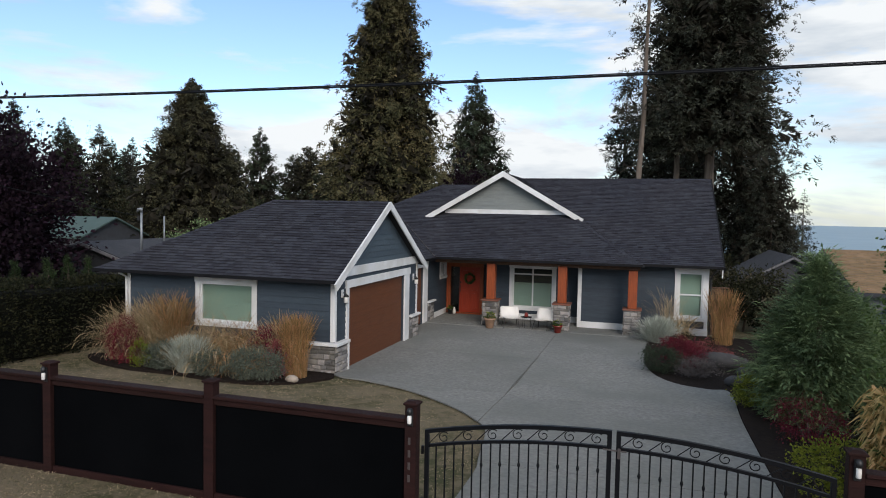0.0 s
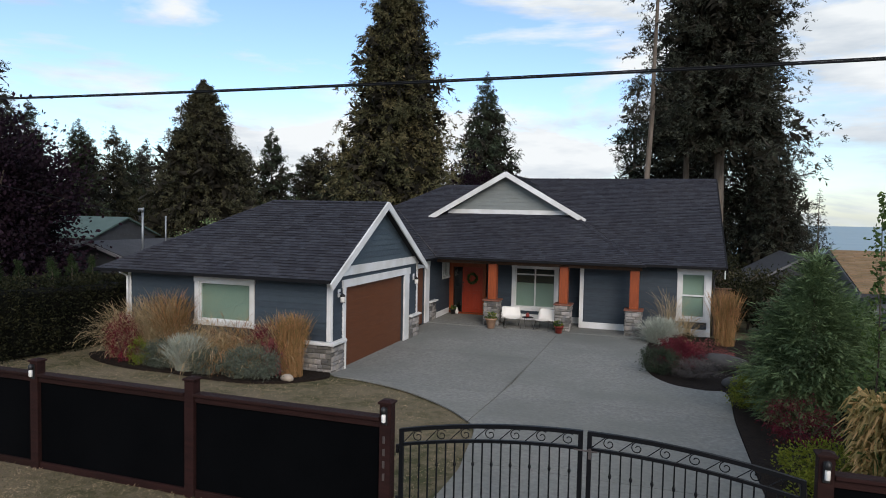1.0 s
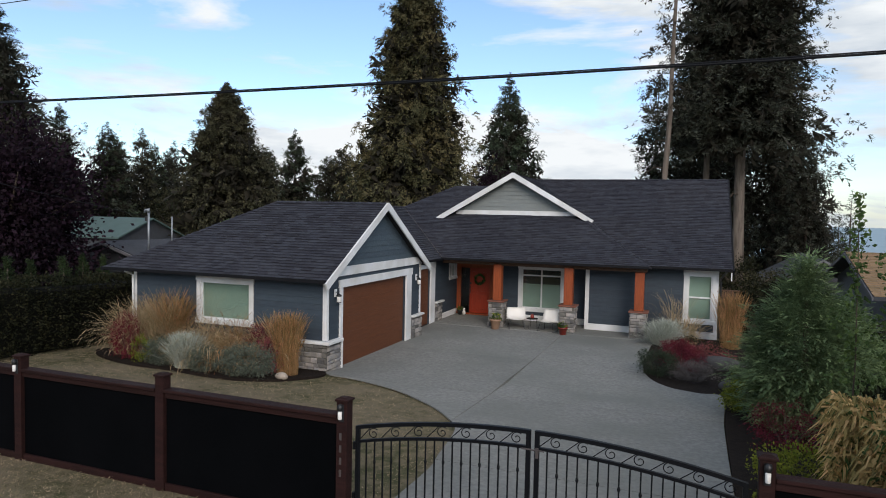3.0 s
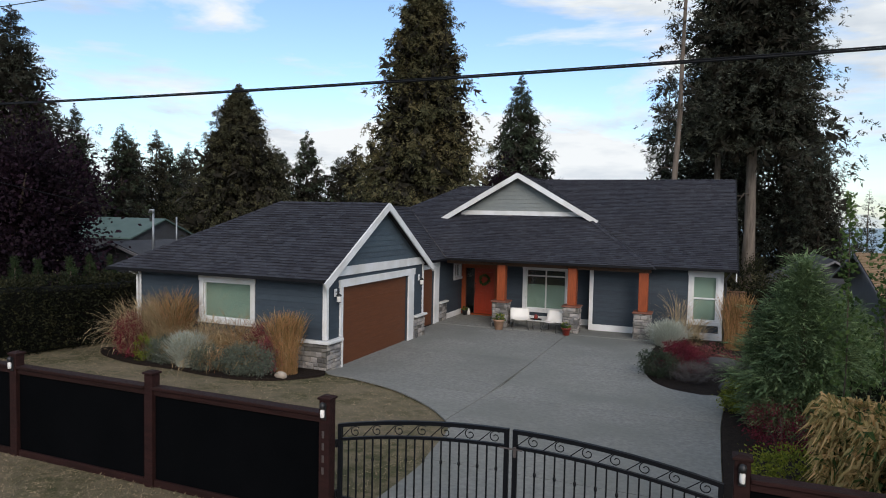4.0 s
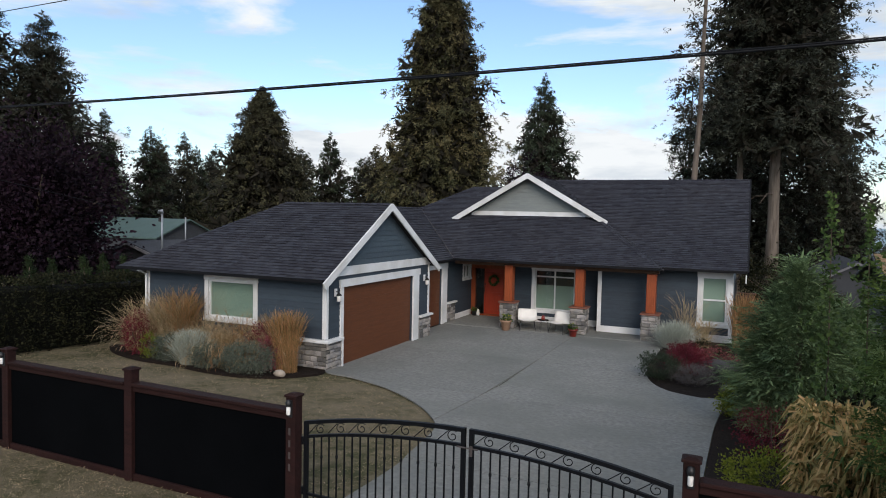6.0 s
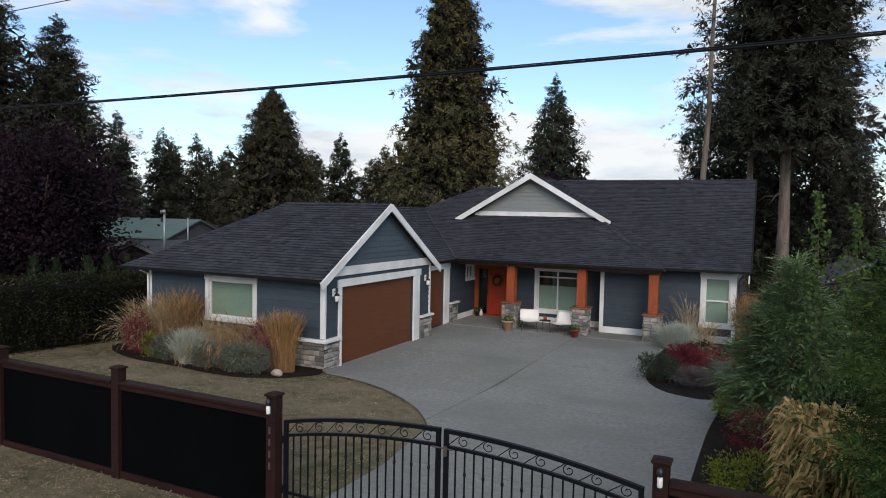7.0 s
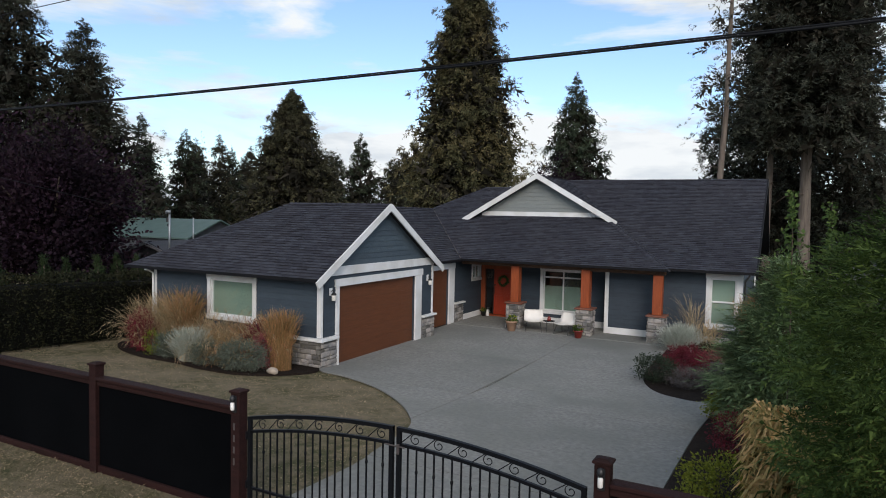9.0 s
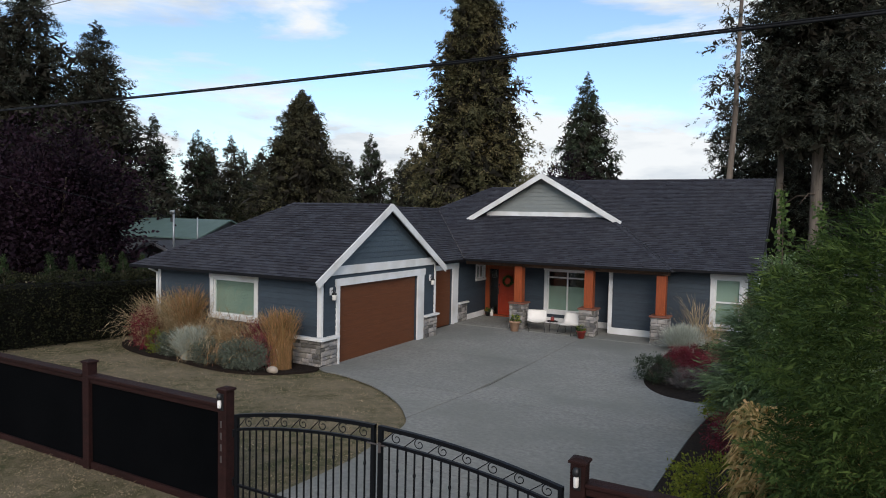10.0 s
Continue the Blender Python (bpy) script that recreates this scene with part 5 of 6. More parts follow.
for i, (x, y, h, n) in enumerate(((-11.6, 15.05, 1.4, 420), (-11.0, 15.2, 1.5, 460), (-10.4, 15.3, 1.5, 420), (-9.85, 15.3, 1.35, 360), (-10.9, 14.7, 1.25, 360), (-10.1, 14.8, 1.2, 320))):
    grass("fountain_grass", "low arching straw fountain grass under the window", x, y, h, (L_STRAW, L_STRAW, L_RUST)[i % 3], 15 + i, int(n * 1.7), 0.8, 0.0045, 0.95, 0.3, 2.3)
grass("reed_grass", "upright rust-orange reed grass clump", -8.62, 15.05, 1.48, L_RUST, 25, 1300, 0.16, 0.0042, 0.2, 0.28, 2.8)
grass("reed_grass", "leaning straw and rust reed grass", -9.2, 15.3, 1.5, L_STRAW, 26, 520, 0.55, 0.0045, 0.5, 0.28, 2.4)
shrub("barberry", "dark crimson barberry shrub among grasses", -13.72, 14.65, (0.56, 0.42, 0.66), L_RED, 31, 3600, 0.05, 110, 2.2)
shrub("euphorbia", "small yellow-green shrub among grasses", -12.95, 14.42, (0.36, 0.28, 0.40), L_YELLOW, 32, 1500, 0.045)
for x, y, r, n, k, what in ((-12.25, 14.5, (0.52, 0.42, 0.40), 5200, 33, "rounded grey-green lavender bush"), (-10.6, 14.3, (0.5, 0.4, 0.36), 4800, 35, "rounded grey-green lavender bush"),
                            (-9.45, 14.38, (0.86, 0.46, 0.42), 9000, 36, "wide grey-green lavender bush at the lawn edge")):
    shrub("lavender_bush", what, x, y, r, L_SAGE, k, n, 0.075, 130, 4.5, group="lavender bushes")
grass("silver_artemisia", "mound of silvery grey foliage", -11.42, 14.42, 0.86, L_SILVER, 34, 3000, 0.75, 0.0062, 0.14, 0.27, 1.6, group="silver mounds")
shrub("sedum", "dusty pink flowering shrub beside the reed grass", -9.0, 14.85, (0.40, 0.33, 0.55), L_PINK, 37, 2400, 0.045)
shrub("barberry", "dark crimson shrub beneath the garage window", -9.5, 15.0, (0.5, 0.3, 0.68), L_RED, 38, 2200, 0.045)


def boulder(x, y, r, seed, label, mat=M_ROCK):
    rng = random.Random(seed)
    b = Build()
    rings = []
    for i in range(7):
        a = math.pi * i / 6
        rr = max(0.02, math.sin(a))
        rings.append([(r[0] * rr * math.cos(t) * (1 + rng.uniform(-0.12, 0.12)), r[1] * rr * math.sin(t) * (1 + rng.uniform(-0.12, 0.12)), -r[2] * math.cos(a)) for t in [k * 0.628 for k in range(10)]])
    b.loft(rings)
    o = tagged(part("boulder", b, mat, smooth=True), label, "rock")
    o.location = (x, y, ground_z(x, y) + r[2] * 0.75 + 0.03)


boulder(-8.42, 14.5, (0.18, 0.12, 0.10), 5, "smooth pale boulder on the mulch")
for i, (x, y, r) in enumerate(((2.35, 18.85, 0.3), (2.75, 20.2, 0.28))):
    boulder(x, y, (r, r * 0.7, r * 0.55), 70 + i, "low dark grey landscaping rock among shrubs", M_ROCK_DARK)

boulder(2.1, 21.1, (0.85, 0.4, 0.26), 75, "long low grey landscaping rock behind shrubs", M_ROCK_GREY)

# ---- planting on the drive's other side ----
grass("dusty_miller", "mound of silvery grey foliage by the porch pier", 0.45, 24.7, 0.85, L_SILVER, 41, 3200, 1.35, 0.009, 0.15, 0.38, 0.5, group="silver mounds")
grass("feather_grass", "thin wispy grass behind a silver mound", 0.75, 25.35, 1.75, L_STRAW, 42, 150, 0.55, 0.007, 0.35, 0.2, 0.9)
grass("feather_grass", "tan tussock grass under a window", 1.3, 25.2, 1.0, L_STRAW, 43, 220, 0.8, 0.013, 0.35, 0.25, 0.8)
grass("reed_grass", "upright rust-orange reed grass clump", 2.62, 25.1, 1.75, L_RUST, 44, 900, 0.22, 0.008, 0.14, 0.34, 1.0)
shrub("barberry", "bright crimson barberry shrub", 1.12, 20.75, (0.66, 0.5, 0.42), L_RED, 45, 5200, 0.05, 110, 2.6)
shrub("barberry", "low dull crimson barberry shrub", 0.95, 22.3, (0.55, 0.5, 0.36), L_RED, 54, 2600, 0.05, 80, 2.4)
shrub("heather", "crimson and brown heather", 1.85, 22.3, (0.75, 0.55, 0.32), L_PINK, 46, 2200, 0.05)
shrub("boxwood", "rounded dark green boxwood shrub", 0.48, 19.85, (0.56, 0.5, 0.40), L_GREENFIR, 47, 5200, 0.045, 110)
shrub("heather", "grey-pink twiggy heather at the drive edge", 1.42, 19.55, (0.62, 0.45, 0.30), L_HEATHER, 48, 4200, 0.05, 100, 3.5)
shrub("heather", "grey-brown low heather before the house wall", 1.5, 23.9, (0.9, 0.7, 0.25), L_HEDGE, 49, 2600, 0.05)
shrub("spirea", "yellow-green spirea shrub on dark mulch", 2.62, 17.0, (0.55, 0.5, 0.44), L_YELLOW, 50, 3600, 0.055, 90)
shrub("barberry", "crimson barberry shrub on dark mulch", 3.1, 14.0, (0.66, 0.55, 0.46), L_RED, 51, 3200, 0.045, 110, 2.4)
shrub("spirea", "yellow-green spirea shrub behind the fence", 2.95, 11.5, (0.62, 0.55, 0.38), L_YELLOW, 52, 3600, 0.05, 90)
shrub("spirea", "yellow-green spirea shrub behind the fence", 2.55, 10.6, (0.35, 0.3, 0.25), L_YELLOW, 53, 700, 0.05)
feathery_bush("garden_cedar", "feathery green garden conifer in the planting bed", 3.55, 15.9, ((0.0, 0.75), (0.5, 0.95), (1.2, 1.15), (2.0, 1.05), (2.6, 0.74), (3.1, 0.38), (3.45, 0.14), (3.7, 0.03)), L_BUSH, 61, 9500, 0.42, 0.26, 0.22, lumps=0.24, lump_size=2.4, width=0.30, pairs=6, roll=0.28, slim=0.17)
feathery_bush("garden_cedar", "feathery green garden conifer in the planting bed", 4.45, 16.6, ((0.0, 0.6), (0.8, 0.8), (1.8, 0.75), (2.4, 0.42), (2.7, 0.05)), L_BUSH, 62, 4500, 0.42, 0.26, 0.22, lumps=0.18, width=0.30, pairs=6, roll=0.28, slim=0.17)
shrub("rhododendron", "brown-green leafy shrub behind dry bamboo", 4.2, 12.7, (0.75, 0.7, 0.85), L_HEDGE, 63, 2600, 0.11)


def dry_bamboo(x, y, r, h, seed):
    """A dense clump of drooping dry leaves on thin canes."""
    rng = np.random.RandomState(seed)
    t = thing("dry_bamboo", "dense clump of dry tan bamboo leaves", "bamboo", (x, y, ground_z(x, y)))
    for name, n, mat in (("dry_leaves", 5200, L_DRY), ("green_leaves", 900, L_VINE)):
        a, u = rng.rand(n) * 6.283, rng.rand(n) ** 0.8
        rad = r * (0.5 + 0.5 * rng.rand(n)) * np.where(u > 0.88, 1.88 - u, 1.0) * (1 + 0.16 * np.sin(a * 5 + seed) + 0.1 * np.sin(a * 3 + u * 7))
        pos = np.stack([rad * np.cos(a), rad * np.sin(a), h * u], 1)
        reach = rng.uniform(0.12, 0.27, n)
        out = np.stack([np.cos(a), np.sin(a), rng.uniform(0.0, 0.7, n)], 1) * rng.uniform(0.2, 0.8, n)[:, None] + rng.normal(size=(n, 3)) * 0.5
        across = np.cross(out, rng.normal(size=(n, 3)))
        across /= np.linalg.norm(across, axis=1)[:, None]
        mid = pos + out * reach[:, None] * 0.5
        tip = mid + (out * 0.35 - np.array([[0, 0, 0.75]])) * reach[:, None]
        w = across * rng.uniform(0.013, 0.026, n)[:, None]
        q = np.concatenate([np.stack([pos - w * 0.4, pos + w * 0.4, mid + w, mid - w], 1), np.stack([mid - w, mid + w, tip + w * 0.12, tip - w * 0.12], 1)])
        part(name, quads_mesh(name, q), mat, t, "drooping green leaves" if mat is L_VINE else "")
    b = Build()
    for k in range(24):
        q = rng.rand() * 6.283
        rr = r * 0.6 * math.sqrt(rng.rand())
        b.tube([(rr * math.cos(q), rr * math.sin(q), -0.05), (rr * 1.2 * math.cos(q), rr * 1.2 * math.sin(q), h * 0.95)], 0.008, 5)
    part("canes", b, M_TERRA, t)


dry_bamboo(3.72, 10.95, 0.46, 1.62, 64)
dry_bamboo(4.0, 9.85, 0.50, 1.52, 65)
dry_bamboo(4.5, 10.9, 0.55, 1.55, 68)

# tall thuja close to the fence
feathery_bush("thuja", "dense bright green thuja leaning over the fence", 5.3, 7.95, ((0.0, 1.0), (0.8, 1.4), (1.8, 1.62), (2.9, 1.72), (3.4, 1.6), (3.9, 1.15), (4.3, 0.6), (4.5, 0.1)), L_THUJA, 66, 20000, 0.19, 0.2, 0.4, lumps=0.14, lump_size=2.0, group="thujas", width=0.5, pairs=5, slim=0.2)
feathery_bush("thuja", "dense bright green thuja by the fence", 7.6, 9.6, ((0.0, 1.1), (1.0, 1.6), (3.0, 1.7), (4.0, 1.2), (4.8, 0.1)), L_THUJA, 67, 2500, 0.45, 0.35, 0.35, group="thujas")

# young tree with a climbing vine
def young_tree(x, y, z0, z1, seed):
    t = thing("young_tree", "slender young tree with pale green leaves", "tree", (x, y, ground_z(x, y)), "young trees")
    part("trunk", Build().tube([(0, 0, -0.1), (0.05, 0, z1 * 0.45), (0, 0.05, z1)], [0.014, 0.011, 0.005], 6), M_BARK, t)
    r = np.random.RandomState(seed)
    n = 650
    u, a = r.rand(n), r.rand(n) * 6.283
    w = 0.30 * (0.2 + r.rand(n)) * (1.15 - 0.8 * u) * (0.75 + 0.5 * np.sin(u * 17 + seed))
    part("leaves", quads_mesh("leaves", leaves_at(r, np.stack([w * np.cos(a), w * np.sin(a), z0 + (z1 - z0) * u], 1), 0.075, 1.5)), L_VINE, t)


young_tree(3.62, 11.8, 1.7, 4.65, 8)
young_tree(4.1, 11.8, 1.7, 4.5, 9)


# ---- hedge and what stands behind it ----
def hedge(pts, w, h, seed):
    rng = np.random.RandomState(seed)
    t = thing("hedge", "clipped dark green laurel hedge", "hedge")
    rings = []
    for i, (x, y) in enumerate(pts):
        a, c = np.array(pts[max(i - 1, 0)]), np.array(pts[min(i + 1, len(pts) - 1)])
        d = (c - a) / np.linalg.norm(c - a)
        nx, ny = -d[1], d[0]
        k = w / 2 - 0.22
        g = ground_z(x, y)
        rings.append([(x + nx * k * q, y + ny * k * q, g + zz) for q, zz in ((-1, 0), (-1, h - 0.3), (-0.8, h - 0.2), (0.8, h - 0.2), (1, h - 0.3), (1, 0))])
    # solid dark core, painted shade behind the outer leaves
    part("inner_growth", Build().loft(rings), L_SHADE, t, "solid hedge core painted near black as inner shade")
    pos, out = [], []
    for (xa, ya), (xb, yb) in zip(pts[:-1], pts[1:]):
        d = np.array([xb - xa, yb - ya])
        ln = np.linalg.norm(d)
        d /= ln
        nrm = np.array([-d[1], d[0]])
        n = int(ln * 2400)
        s = rng.rand(n) * ln
        v = rng.rand(n) * (2 * h + w)
        side = np.where(v < h, -1.0, np.where(v < h + w, (v - h) / w * 2 - 1, 1.0))
        z = np.where(v < h, v, np.where(v < h + w, h, v - h - w))
        bump = 0.07 * np.sin(s * 3.1 + z * 4) + 0.05 * np.sin(s * 7.3 - z * 2.2)
        q = side * (w / 2 - 0.04 + np.where(np.abs(side) > 0.99, bump, 0) + rng.normal(size=n) * 0.06)
        zz = z + np.where(np.abs(side) < 0.99, bump, 0) + rng.normal(size=n) * 0.03
        px, py = xa + d[0] * s + nrm[0] * q, ya + d[1] * s + nrm[1] * q
        gz = np.array([ground_z(a, c) for a, c in zip(px, py)])
        pos.append(np.stack([px, py, gz + zz], 1))
        o = np.stack([nrm[0] * np.where(np.abs(side) > 0.99, side, 0), nrm[1] * np.where(np.abs(side) > 0.99, side, 0), np.where(np.abs(side) > 0.99, 0.25, 1.0)], 1)
        out.append(o)
    part("leaves", quads_mesh("leaves", leaves_at(rng, np.concatenate(pos), 0.085, 1.8, np.concatenate(out))), L_HEDGE, t)


hedge([(-16.95, 7.9), (-16.9, 10), (-16.9, 12.5), (-17.0, 15), (-17.1, 17), (-17.3, 19.3)], 1.3, 2.08, 71)
for i, (y, h) in enumerate(((11.9, 2.75), (12.9, 2.6), (14.4, 2.7), (15.2, 2.6), (16.4, 2.7), (17.2, 2.8), (18.1, 2.65))):
    feathery_bush("emerald_cedar", "small narrow dark green cone-shaped cedar behind the hedge", -18.2 - 0.05 * i, y, ((0.0, 0.5), (0.5, 0.58), (h * 0.6, 0.44), (h * 0.85, 0.22), (h, 0.02)), L_EMERALD, 80 + i, 1000, 0.2, 0.9, 0.1, lumps=0.05, group="cone cedars", width=0.5)


def shingle_rows(house_, x0, x1, ya, za, yb, zb, mat, seed):
    """Courses of shingles on a slope that rises from (ya, za) to (yb, zb)."""
    r = random.Random(seed)
    b = Build()
    n = int(math.hypot(yb - ya, zb - za) / 0.2)
    for k in range(n):
        y0, y1, z0, z1 = (p + (q - p) * (k + e) / n for p, q in ((ya, yb), (za, zb)) for e in (0, 1))
        x = x0 - r.random() * 0.3
        while x < x1:
            w = r.uniform(0.2, 0.5)
            a, c = max(x, x0), min(x + w - 0.006, x1)
            if c > a:
                h = r.uniform(0.025, 0.04)
                b.add([(a, y0, z0 + h), (c, y0, z0 + h), (c, y1, z1 + 0.006), (a, y1, z1 + 0.006), (a, y0, z0), (c, y0, z0)], [(0, 1, 2, 3), (4, 5, 1, 0)])
            x += w
    tagged(part("shingles", b, mat, house_), kind="stuff")


def gable_house(name, label, x0, x1, y0, y1, base, eave, ridge, along, wallm, roofm, over=0.4):
    h = thing(name, label, "house")
    part("wall", box(x0, y0, base, x1, y1, eave), wallm, h)
    if along == "y":
        xm = (x0 + x1) / 2
        rl = [[(x0 - over, y, eave - 0.1), (xm, y, ridge), (x1 + over, y, eave - 0.1), (x1 + over, y, eave - 0.25), (xm, y, ridge - 0.15), (x0 - over, y, eave - 0.25)] for y in (y0 - over, y1 + over)]
        gb = [[(x0, y, eave), (x1, y, eave), (xm, y, ridge - 0.16)] for y in (y0 + 0.02, y1 - 0.02)]
        f1 = [((x0 - over, y0 - over - 0.02, eave - 0.2), (xm, y0 - over - 0.02, ridge - 0.1)), ((x1 + over, y0 - over - 0.02, eave - 0.2), (xm, y0 - over - 0.02, ridge - 0.1))]
    else:
        ym = (y0 + y1) / 2
        rl = [[(x, y0 - over, eave - 0.1), (x, ym, ridge), (x, y1 + over, eave - 0.1), (x, y1 + over, eave - 0.25), (x, ym, ridge - 0.15), (x, y0 - over, eave - 0.25)] for x in (x0 - over, x1 + over)]
        gb = [[(x, y0, eave), (x, y1, eave), (x, ym, ridge - 0.16)] for x in (x0 + 0.02, x1 - 0.02)]
        f1 = [((x0 - over - 0.02, y0 - over, eave - 0.2), (x0 - over - 0.02, ym, ridge - 0.1)), ((x0 - over - 0.02, y1 + over, eave - 0.2), (x0 - over - 0.02, ym, ridge - 0.1))]
    part("roof", Build().loft(rl), roofm, h)
    part("gable", Build().loft(gb), wallm, h)
    for p, q in f1:
        beam("bargeboard", p, q, 0.12, 0.05, M_FASCIA, h)
    return h


nb = gable_house("neighbour_house", "low neighbouring house with dark shingle roof behind the hedge", -25.4, -18.4, 21.5, 36.0, -0.3, 1.95, 3.05, "y", M_NEIGH, M_DARKROOF)
part("window", box(-21.5, 21.44, 0.9, -20.3, 21.49, 1.75), M_BLACK, nb)
dish = thing("satellite_dish", "round pale grey satellite dish on a gable", "satellite dish", (-22.3, 20.95, 2.35))
part("reflector", Build().lathe([(0.02, 0.0), (0.2, 0.02), (0.33, 0.07), (0.34, 0.08), (0.32, 0.075), (0.02, 0.02)], 18), M_NEIGH, dish, smooth=True)
dish.scale = (0.62, 0.62, 0.62)
dish.rotation_euler = (radians(75), 0, radians(35))
part("arm", Build().tube([(0, 0, -0.3), (0, 0, 0.0)], 0.02, 6), M_GALV, dish)
gable_house("teal_roof_house", "distant house with a teal metal roof", -63.0, -50.0, 48.0, 56.0, -2.5, 1.75, 3.5, "x", M_NEIGH, M_TEAL)
tan = gable_house("tan_roof_house", "neighbouring house with tan shingle roof downhill", 8.0, 21.0, 28.4, 37.6, -2.6, 1.95, 3.22, "x", M_NEIGH_GREY, M_DARKROOF, 0.6)
shingle_rows(tan, 7.4, 21.6, 27.8, 1.855, 33.0, 3.225, M_TAN, 5)
gable_house("grey_roof_house", "old grey-roofed outbuilding beyond the garden", 5.6, 11.4, 45.0, 53.0, -4.0, 0.5, 2.3, "y", M_NEIGH, M_DARKROOF)

tarp = thing("covered_trailer", "low trailer under a faded blue cover", "trailer", (9.4, 26.5, ground_z(9.4, 26.5)))
part("cover", Build().loft([[(-1.3, -2.0, 0.3), (1.3, -2.0, 0.3), (1.3, 2.0, 0.3), (-1.3, 2.0, 0.3)], [(-1.3, -2.0, 0.9), (1.3, -2.0, 0.9), (1.3, 2.0, 0.9), (-1.3, 2.0, 0.9)], [(-0.9, -1.6, 1.3), (0.9, -1.6, 1.3), (0.9, 1.6, 1.3), (-0.9, 1.6, 1.3)]]), M_BLUE, tarp)
for sx in (-1.2, 1.2):
    part("wheel", Build().tube([(sx - 0.1, 0, 0.3), (sx + 0.1, 0, 0.3)], 0.3, 14), M_BLACK, tarp)

side_fence = thing("side_fence", "weathered cedar board fence at the house corner", "fence", (2.35, 27.2, 0))
for k in range(4):
    part("board", box(0.15 * k, -0.012, 0.0, 0.15 * k + 0.14, 0.012, 1.75 + 0.02 * (k % 3), 0.004), M_BOARD, side_fence)
part("top_cap", box(-0.03, -0.06, 1.80, 0.64, 0.06, 1.85, 0.005), M_BOARD, side_fence)

# ---- tall trees ----
conifer("red_cedar", "tall olive-brown western red cedar behind the house", -22.3, 54.5, 29.6, 8.9, L_CEDAR, 101, tuft=14, fine=0.072, z0=1.0, branches=2500, fat=1.5, shape=0.84, hang=0.75, down=0.3, up=0.5, rand=0.42)
conifer("spruce", "dark green spruce beyond the roof", -28.9, 109.9, 34.0, 14.0, L_GREENFIR, 102, z0=3.0, fat=1.4, branches=800, shape=0.95, hang=0.7, base=-5.1, rand=0.45)
conifer("spruce", "broad dark olive spruce beyond the garage", -49.0, 62.4, 20.2, 12.2, L_SPRUCE, 103, tuft=13, fine=0.066, z0=0.5, fat=1.4, branches=1500, shape=0.8, hang=0.7, base=-1.3)
conifer("spruce", "small pointed dark green spruce", -54.4, 84.3, 19.2, 8.0, L_GREENFIR, 104, z0=0.5, fat=1.6, branches=520, hang=0.5)
for i, (x, y, h, r) in enumerate(((-47.5, 86, 16.4, 6.5), (-43.0, 84, 15.6, 6.5), (-39.5, 82, 15.6, 6.0), (-59.5, 84, 16.4, 6.0), (-35.0, 80, 15.0, 6.0), (-51.0, 88, 15.5, 6.0))):
    conifer("spruce", "rounded dark green conifer in the tree line", x, y, h, r, L_GREENFIR if i % 2 else L_SPRUCE, 110 + i, z0=0.3, fat=1.6, branches=480, tuft=8, fine=0.095, shape=0.45, hang=0.5)
for i, (x, y, h, r) in enumerate(((-46.2, 42.8, 12.0, 4.0), (-51.8, 52.1, 12.8, 4.2), (-55.5, 60.5, 12.6, 4.2), (-44.0, 36.5, 12.4, 4.0), (-49.5, 47.0, 11.2, 4.0), (-58.0, 62.0, 11.6, 4.5), (-52.0, 66.0, 11.5, 4.5), (-62.0, 58.0, 13.5, 5.0), (-57.5, 66.5, 12.6, 4.5), (-54.0, 56.0, 11.8, 4.0), (-47.5, 39.5, 11.0, 4.0), (-60.0, 72.0, 13.2, 5.0))):
    conifer("fir", "dark green fir in the distant tree line", x * 1.6, y * 1.6, 1.55 * h - 2.2, r * 1.5, (L_GREENFIR, L_SPRUCE, L_FIR)[i % 3], 120 + i, z0=0.3, fat=1.7, branches=360, tuft=7, fine=0.1, shape=0.75, hang=0.5, base=-0.2)
for i, (x, y, h, r, s) in enumerate(((-71.1, 51.1, 27.5, 14.0, 0.8), (-77.5, 47.0, 33.0, 15.0, 0.75), (-85.0, 44.0, 36.0, 15.0, 0.7))):
    conifer("douglas_fir", "tall dark fir with open boughs", x, y, h, r, L_FIR, 140 + i, z0=2.0, fat=1.3, branches=900, shape=s, hang=0.25, down=0.12, up=0.15, rand=0.6, fine=0.065, tuft=12)
conifer("douglas_fir", "huge dark fir with a bare pale trunk", 4.5, 57.1, 42.0, 8.0, L_FIR, 151, fat=1.45, z0=12.0, branches=1500, fine=0.075, tuft=15, shape=0.5, hang=0.4, down=0.2, up=0.1, rand=0.6, bark=M_BARK_PALE, trunk_r=0.47)
conifer("douglas_fir", "slim fir with a long bare trunk", -1.02, 51.1, 35.0, 3.4, L_FIR, 152, fat=1.35, z0=13.0, branches=130, shape=0.4, hang=0.5, rand=0.6, bark=M_BARK_PALE, trunk_r=0.26, lean=1.2)
conifer("douglas_fir", "dark fir with a slim pale trunk", 2.0, 58.5, 38.0, 5.5, L_FIR, 153, fat=1.45, z0=13.0, branches=600, fine=0.09, tuft=13, shape=0.5, hang=0.4, rand=0.6, bark=M_BARK_PALE, trunk_r=0.30)
conifer("douglas_fir", "dark fir with boughs down to the ground", 7.7, 66.0, 34.0, 5.6, L_FIR, 154, fat=1.45, z0=1.0, branches=1000, fine=0.09, tuft=13, shape=0.5, hang=0.45, rand=0.6)
conifer("hemlock", "feathery dark green hemlock beside the big firs", -2.6, 70.0, 21.0, 6.0, L_GREENFIR, 155, fat=1.35, z0=1.5, branches=380, shape=0.7, hang=0.6, rand=0.5)
